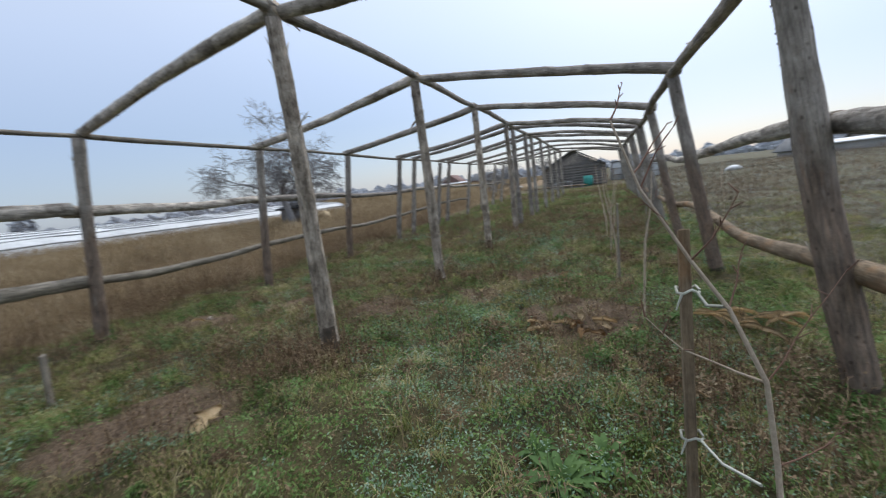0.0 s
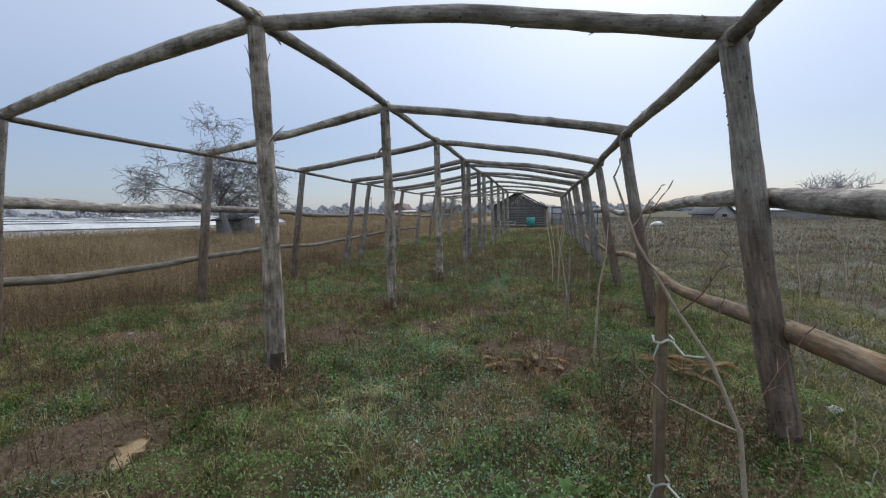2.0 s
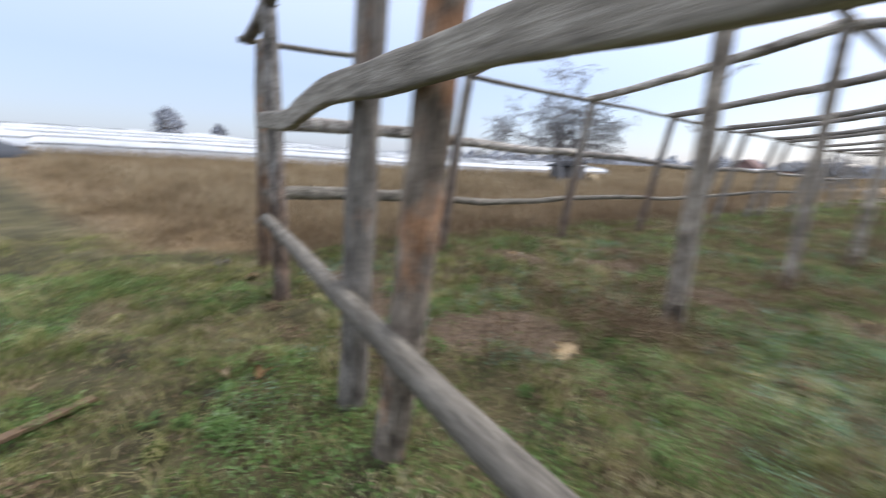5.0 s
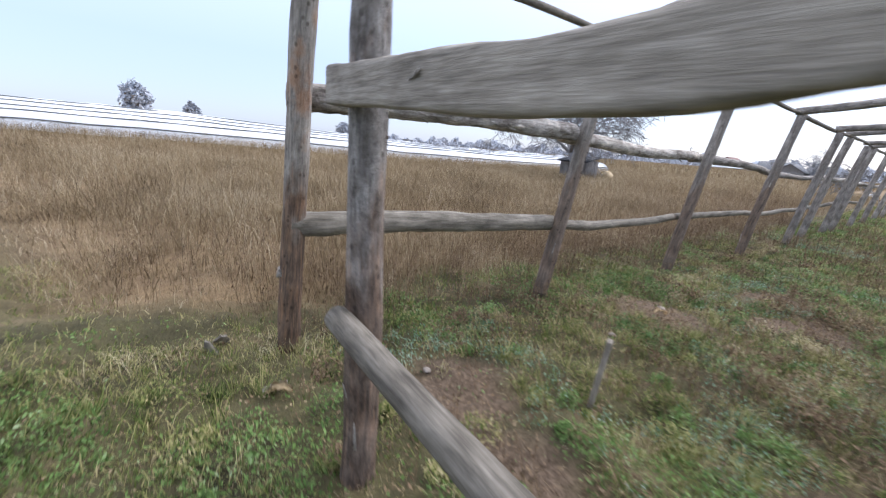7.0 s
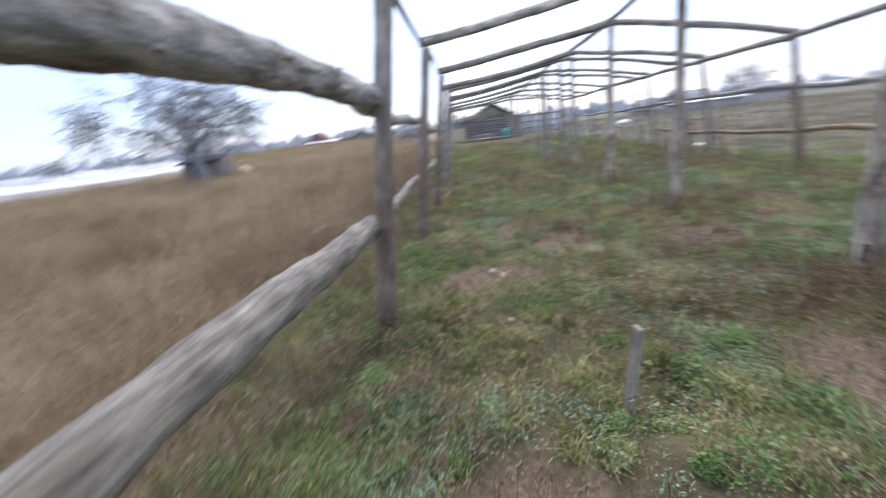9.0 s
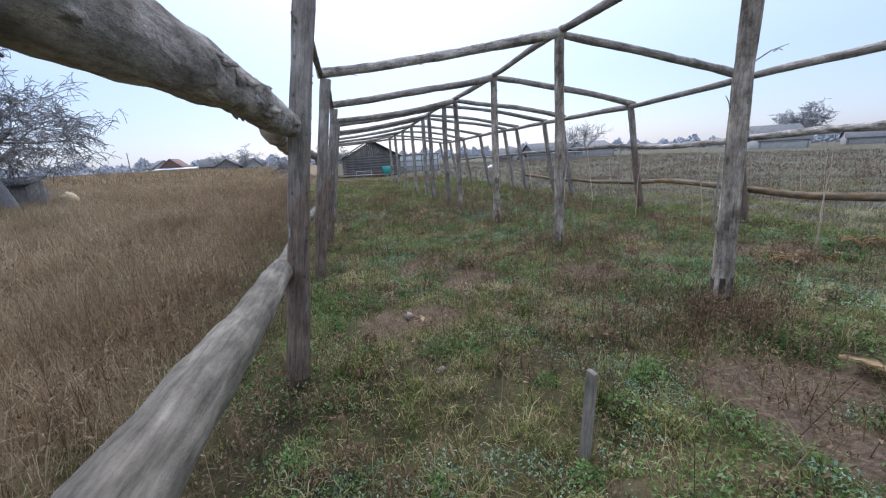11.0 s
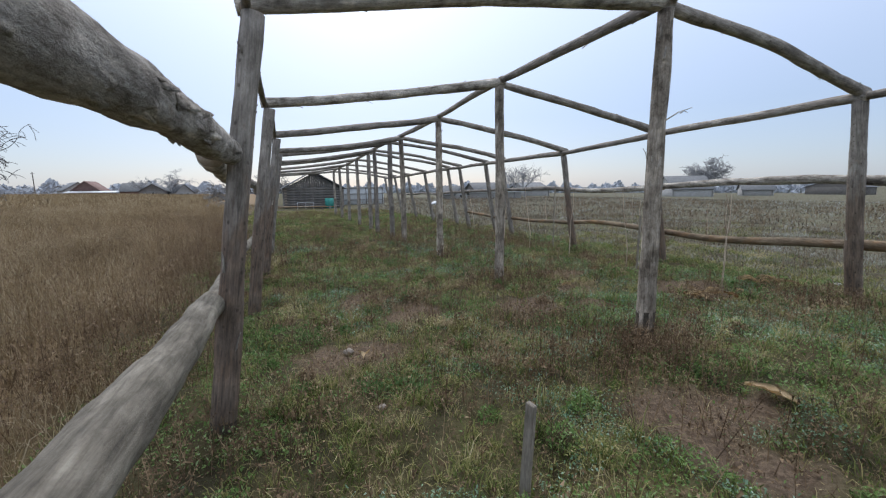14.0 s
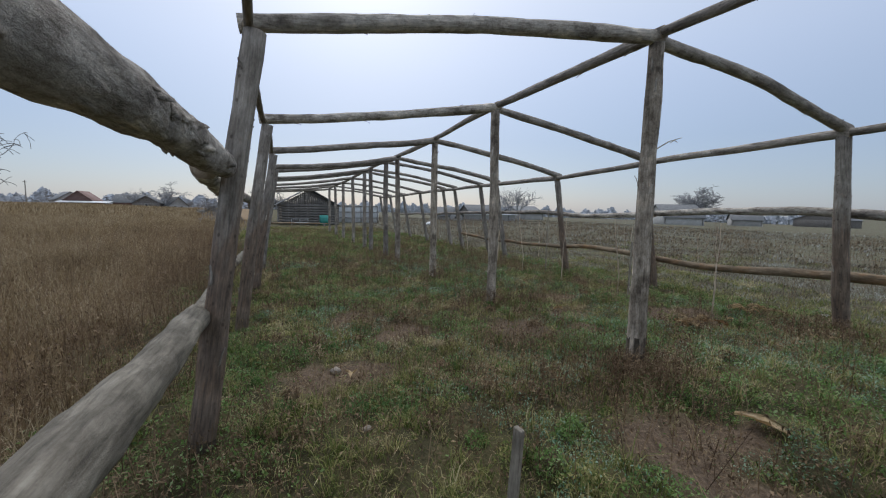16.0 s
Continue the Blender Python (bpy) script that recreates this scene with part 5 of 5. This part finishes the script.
# coarser tufts of grass
c_ = area(2600, -4.3, 4.8, -5.6, 9, 70)
c_ = keep(c_, (1 - 0.9 * bare(c_)) * (0.15 + 0.85 * mask(drift(c_[:, 0], c_[:, 1], 0.7, 7), 0.5, 0.2)), gr)
p = np.repeat(c_, 30, 0) + gr.randn(len(c_) * 30, 2) * 0.03
n = len(p)
size = np.repeat(0.6 + 1.1 * gr.rand(len(c_)) ** 2, 30)
blades("grass_tufts", p, (0.05 + 0.11 * gr.rand(n)) * size, 0.0018 + 0.0022 * gr.rand(n), 1.15, GRASS_MIX, "loose tufts of green and straw-coloured grass", 71)
# herbs whitened by frost
c_ = area(24000, -4.0, 4.6, -5.4, 9, 72)
c_ = keep(c_, mask(frosty(c_), 0.62, 0.16), gr)
p = np.repeat(c_, 15, 0) + gr.randn(len(c_) * 15, 2) * 0.04
n = len(p)
leaves("frosted_herbs", np.column_stack([p, height_at(p[:, 0], p[:, 1]) + 0.012 + 0.07 * gr.rand(n) ** 1.4]), 0.004 + 0.008 * gr.rand(n), 0.6, FROST_LEAF, "low nettle-like herbs whitened by frost", 73)
# rounded clumps of leafy weeds, some green, some withered
c_ = area(900, -3.9, 4.6, -4.8, 16, 86)
c_ = keep(c_, (1 - 0.8 * bare(c_)) * (0.3 + 0.7 * mask(drift(c_[:, 0], c_[:, 1], 1.3, 21), 0.45, 0.2)), gr)
wide = 0.06 + 0.13 * gr.rand(len(c_)) ** 1.5
for k, (mat_, label) in enumerate(((LEAF_GREEN, "rounded clumps of green leafy weeds"), (WEED_BROWN, "rounded clumps of withered brown weeds"), (GRASS_MIX, "rounded clumps of olive weeds"))):
    cc, ww = c_[k::3], wide[k::3]
    m_ = 260
    d = gr.randn(len(cc) * m_, 3)
    d /= np.linalg.norm(d, axis=1)[:, None]
    rad = np.repeat(ww, m_) * (0.55 + 0.5 * gr.rand(len(d)))
    p = np.repeat(cc, m_, 0) + d[:, :2] * rad[:, None]
    leaves("weed_clumps", np.column_stack([p, height_at(p[:, 0], p[:, 1]) + 0.01 + np.abs(d[:, 2]) * rad * 0.95]), (0.005 + 0.009 * gr.rand(len(d))), 0.6, mat_, label, 87 + k)
# broader, taller clumps that stand out further off
c_ = keep(area(420, -3.6, 3.8, -0.4, 13, 96), 0.7, gr)
wide = 0.1 + 0.14 * gr.rand(len(c_)) ** 1.3
for k, (mat_, label) in enumerate(((WEED_BROWN, "broad clumps of withered brown weeds"), (BIG_LEAF, "broad clumps of dark green weeds"), (DRY_GRASS, "broad tufts of straw-coloured grass"))):
    cc, ww = c_[k::3], wide[k::3]
    m_ = 240
    d = gr.randn(len(cc) * m_, 3)
    d /= np.linalg.norm(d, axis=1)[:, None]
    rad = np.repeat(ww, m_) * (0.3 + 0.75 * gr.rand(len(d)))
    p = np.repeat(cc, m_, 0) + d[:, :2] * rad[:, None]
    leaves("weed_clumps", np.column_stack([p, height_at(p[:, 0], p[:, 1]) + 0.01 + np.abs(d[:, 2]) * rad * 0.85]), (0.006 + 0.012 * gr.rand(len(d))), 0.8, mat_, label, 97 + k)
# flattened straw in patches, also over the bare soil
p = area(220000, -4.4, 4.6, -5.5, 9, 75)
p = keep(p, 0.75 * mask(drift(p[:, 0], p[:, 1], 0.8, 8), 0.58, 0.14) + 0.1 * bare(p) + 0.03, gr)
n = len(p)
blades("flat_straw", p, 0.018 + 0.03 * gr.rand(n), 0.0013 + 0.0016 * gr.rand(n), 2.6, DRY_GRASS, "flattened tan straw matted over the soil", 76)
# dead leaf litter and dry crumbs
p = area(130000, -4.4, 4.6, -5.5, 9, 47)
p = keep(p, 0.22 + 0.5 * mask(lush(p), 0.48, -0.18), gr)
n = len(p)
leaves("leaf_litter", np.column_stack([p, height_at(p[:, 0], p[:, 1]) + 0.008 + 0.025 * gr.rand(n)]), 0.005 + 0.012 * gr.rand(n) ** 2, 0.5, WEED_BROWN, "brown dead leaf litter between the grass", 48)


def weeds(name, xy, h, mat_, label, seed, twigs=5, width=0.0025):
    """Upright dead stalks with side twigs and shrivelled heads."""
    r_ = np.random.RandomState(seed)
    n = len(xy)
    v_all, t_all, off = [], [], 0
    z = height_at(xy[:, 0], xy[:, 1])
    base = np.stack([xy[:, 0], xy[:, 1], z - 0.02], 1)
    lean = np.stack([r_.randn(n) * 0.16, r_.randn(n) * 0.16, np.ones(n)], 1)

    def strips(a, b, wa, wb):
        nonlocal off
        m_ = len(a)
        ang_ = r_.rand(m_) * np.pi
        sd = np.stack([np.cos(ang_), np.sin(ang_), 0 * ang_], 1)
        v_all.append(np.stack([a - sd * wa, a + sd * wa, b + sd * wb, b - sd * wb], 1).reshape(-1, 3))
        i_ = off + np.arange(m_) * 4
        t_all.append(np.concatenate([np.stack([i_, i_ + 1, i_ + 2], 1), np.stack([i_, i_ + 2, i_ + 3], 1)]))
        off += m_ * 4
    tip = base + lean * h[:, None]
    strips(base, tip, width, width * 0.5)
    for k in range(twigs):
        u = 0.25 + 0.75 * r_.rand(n)
        s0 = base + lean * (h * u)[:, None]
        d = np.stack([r_.randn(n), r_.randn(n), 0.5 + 0.6 * r_.rand(n)], 1)
        s1 = s0 + d * (h * 0.13 * (0.4 + r_.rand(n)))[:, None]
        strips(s0, s1, width * 0.6, width * 0.4)
        strips(s1, s1 + np.stack([r_.randn(n), r_.randn(n), r_.randn(n)], 1) * 0.012, 0.004 + 0.006 * r_.rand(n)[:, None], 0.002)
    return tagged(new(name, raw_mesh(name, np.concatenate(v_all), np.concatenate(t_all), mat_)), label, "weeds", kind="stuff")


clusters = []
for x, y in zip(RIDGE_X[:5], RIDGE_Y[:5]):
    clusters.append(np.column_stack([x + 0.3 * gr.randn(130), y - 0.12 + 0.24 * gr.randn(130)]))
for x, y, n, s in ((-0.75, -0.35, 130, 0.3), (-0.2, -0.15, 130, 0.25), (-0.22, -0.32, 190, 0.22), (0.15, -0.3, 90, 0.2), (3.1, -0.3, 150, 0.3), (3.2, 0.1, 220, 0.35), (-3.65, -0.2, 120, 0.3), (-1.6, 2.3, 200, 0.5), (-0.6, 0.7, 160, 0.4), (0.4, 3.2, 200, 0.5), (-2.0, -0.2, 160, 0.5), (3.4, -0.6, 120, 0.35), (1.9, -0.3, 60, 0.25), (-3.2, 3.4, 160, 0.5)):
    clusters.append(np.column_stack([x + s * gr.randn(n), y + s * gr.randn(n)]))
q_ = area(8000, -3.7, 3.9, -2.9, 14, 50)
clusters.append(keep(q_, 0.06 + 0.94 * mask(drift(q_[:, 0], q_[:, 1], 0.75, 9) - 0.3 * np.exp(-((q_[:, 0] - 0.3) ** 2 + (q_[:, 1] + 1.1) ** 2) / 0.6), 0.62, 0.12), gr))
p = np.concatenate(clusters)
n = len(p)
weeds("dead_weeds", p, 0.1 + 0.22 * gr.rand(n) ** 1.4, WEED_BROWN, "thin brown dead weed stalks standing in the grass", 51, 7, 0.0032)
p = area(1500, -3.4, 3.4, -2.4, 9, 52)
p = keep(p, 0.25 + 0.75 * mask(drift(p[:, 0], p[:, 1], 0.6, 18), 0.52, 0.15), gr)
q_ = area(9000, -4.0, 4.2, 5, 26, 90)
q_ = keep(q_, 0.1 + 0.9 * mask(drift(q_[:, 0], q_[:, 1], 1.2, 22), 0.52, 0.14), gr)
weeds("dead_weeds", q_, 0.1 + 0.25 * gr.rand(len(q_)) ** 1.3, WEED_BROWN, "thin brown dead weed stalks standing in the grass", 91, 7, 0.006)
weeds("dead_weeds", p, 0.2 + 0.32 * gr.rand(len(p)), WEED_BROWN, "taller brown dead weed stalks standing in the grass", 53, 10, 0.0026)

# tall dry field grass beyond the left rails
p = area(150000, -13, -4.0, -7.5, 12, 54)
p = keep(p, is_tall(p) * (0.3 + 0.7 * mask(drift(p[:, 0], p[:, 1], 1.3, 16), 0.45, 0.3)), gr)
n = len(p)
edge = np.clip((-p[:, 0] - 3.9) / 2.2, 0.3, 1) * np.clip((p[:, 1] + 4.2 - 0.3 * (p[:, 0] + 4)) / 3.0, 0.3, 1)
blades("tall_dry_grass", p, (0.2 + 0.5 * gr.rand(n) ** 1.4) * (0.55 + 0.85 * drift(p[:, 0], p[:, 1], 1.3, 16)) * edge, 0.0016 + 0.002 * gr.rand(n), 0.95, DRY_GRASS, "tall tan dry grass of the unmown field", 55)
p = area(150000, -34, -4.0, -10, 44, 56)
p = keep(p, is_tall(p), gr)
n = len(p)
blades("tall_dry_grass", p, (0.3 + 0.4 * gr.rand(n) + 0.28 * np.clip((-p[:, 0] - 8) / 3, 0, 1)) * np.clip((p[:, 1] + 4.2 - 0.3 * (p[:, 0] + 4)) / 3.0, 0.3, 1) * np.clip((-p[:, 0] - 3.9) / 2.2, 0.3, 1), 0.003 + 0.005 * gr.rand(n), 0.8, DRY_GRASS, "tall tan dry grass of the unmown field", 57)
p = keep(area(60000, -110, -10, 38, 150, 58), 1, gr)
n = len(p)
blades("tall_dry_grass", p, 0.5 + 0.5 * gr.rand(n), 0.03 + 0.03 * gr.rand(n), 0.4, DRY_GRASS, "tall tan dry grass of the far field", 59)
p = keep(area(17000, -14, -4.0, -6, 22, 60), 0.95, gr)
p = keep(p, is_tall(p) * np.exp(-np.clip(-p[:, 0] - 4.3, 0, 20) / 3.0), gr)
weeds("dry_stalks", p, 0.35 + 0.5 * gr.rand(len(p)), WEED_BROWN, "tall brown seed stalks along the rails", 61, 9, 0.0022)
p = area(4000, -5.3, -3.9, -2.8, 14, 81)
p = keep(p, 0.2 + 0.8 * mask(drift(p[:, 0], p[:, 1], 0.7, 17), 0.5, 0.15), gr)
weeds("dry_stalks", p, 0.15 + 0.45 * gr.rand(len(p)) ** 1.3, WEED_BROWN, "brown weed stalks standing close to the rails", 82, 9, 0.0026)
# frosty weeds of the right-hand field
p = area(120000, 4.0, 16, -5, 16, 62)
p = keep(p, np.clip((p[:, 0] - 3.9) / 1.2, 0.1, 1) * (0.15 + 0.85 * mask(drift(p[:, 0], p[:, 1], 1.1, 10), 0.5, 0.2)), gr)
n = len(p)
blades("field_grass", p, 0.04 + 0.12 * gr.rand(n) ** 1.7, 0.0035 + 0.004 * gr.rand(n), 1.1, FIELD_GREY, "frosty grey-brown weeds of the open field", 63)
p = area(70000, 4.2, 60, 0, 70, 64)
p = keep(p, (0.2 + 0.8 * mask(drift(p[:, 0], p[:, 1], 3.0, 11), 0.5, 0.2)) * ((p[:, 1] > 12) | (p[:, 0] > 13)), gr)
n = len(p)
blades("field_grass", p, 0.08 + 0.2 * gr.rand(n) ** 2, 0.016 + 0.02 * gr.rand(n), 1.0, FIELD_GREY, "frosty grey-brown weeds of the open field", 65)
p = area(2600, 4.3, 22, -2, 24, 66)
weeds("field_stalks", p, 0.25 + 0.5 * gr.rand(len(p)), WEED_BROWN, "thin dead stalks standing in the frosty field", 67, 7, 0.0025)


p = area(30000, 4.2, 16, -4, 16, 77)
p = keep(p, mask(drift(p[:, 0], p[:, 1], 1.6, 12), 0.58, 0.1), gr)
n = len(p)
blades("field_grass", p, 0.05 + 0.1 * gr.rand(n), 0.004 + 0.004 * gr.rand(n), 1.0, GRASS_MIX, "green and straw grass patches in the frosty field", 78)
p = area(26000, 4.3, 45, -3, 60, 79)
p = keep(p, mask(drift(p[:, 0], p[:, 1], 2.2, 13), 0.62, 0.08), gr)
weeds("field_shrubs", p, (0.25 + 0.5 * gr.rand(len(p))) * (0.6 + 0.6 * drift(p[:, 0], p[:, 1], 3, 14)), WEED_BROWN, "low brown twiggy scrub in clumps on the field", 80, 9, 0.004)


# broad-leaved green plants
def broad_plant(x, y, n_, ln, seed, label):
    r_ = random.Random(seed)
    t = thing("leafy_plant", label, "plant", "leafy plants", (x, y, ground_z(x, y)))
    for k in range(n_):
        a = 6.283 * k / n_ + r_.uniform(-0.3, 0.3)
        lf, up = ln * r_.uniform(0.6, 1.1), r_.uniform(0.5, 1.1)
        bm = bmesh.new()
        rows = []
        for j in range(7):
            u = j / 6
            rr, zz = lf * u * (0.75 + 0.25 * (1 - up)), lf * up * (u - 0.75 * u * u)
            hw = lf * 0.085 * math.sin(math.pi * min(1, 0.08 + u * 0.92)) * (1 + 0.25 * noise.noise((u * 8, k, seed)))
            rows.append([bm.verts.new((rr * math.cos(a) - s_ * hw * math.sin(a), rr * math.sin(a) + s_ * hw * math.cos(a), zz + abs(s_) * hw * 0.3)) for s_ in (-1, 0, 1)])
        for j in range(6):
            for s_ in range(2):
                bm.faces.new((rows[j][s_], rows[j][s_ + 1], rows[j + 1][s_ + 1], rows[j + 1][s_]))
        part("leaf", bm, BIG_LEAF, t)


for k, (x, y, n_, ln) in enumerate(((2.31, -1.29, 30, 0.27), (2.5, -1.05, 24, 0.24), (2.16, -1.08, 18, 0.18), (3.1, 1.0, 14, 0.2), (3.25, 1.5, 12, 0.2), (0.45, 0.15, 12, 0.2), (-0.3, 0.5, 12, 0.2), (1.2, -1.9, 14, 0.2), (-0.9, -3.9, 12, 0.12), (-1.5, -3.7, 12, 0.11))):
    broad_plant(x, y, n_, ln, k + 3, "broad-leaved green weed with long leaves")
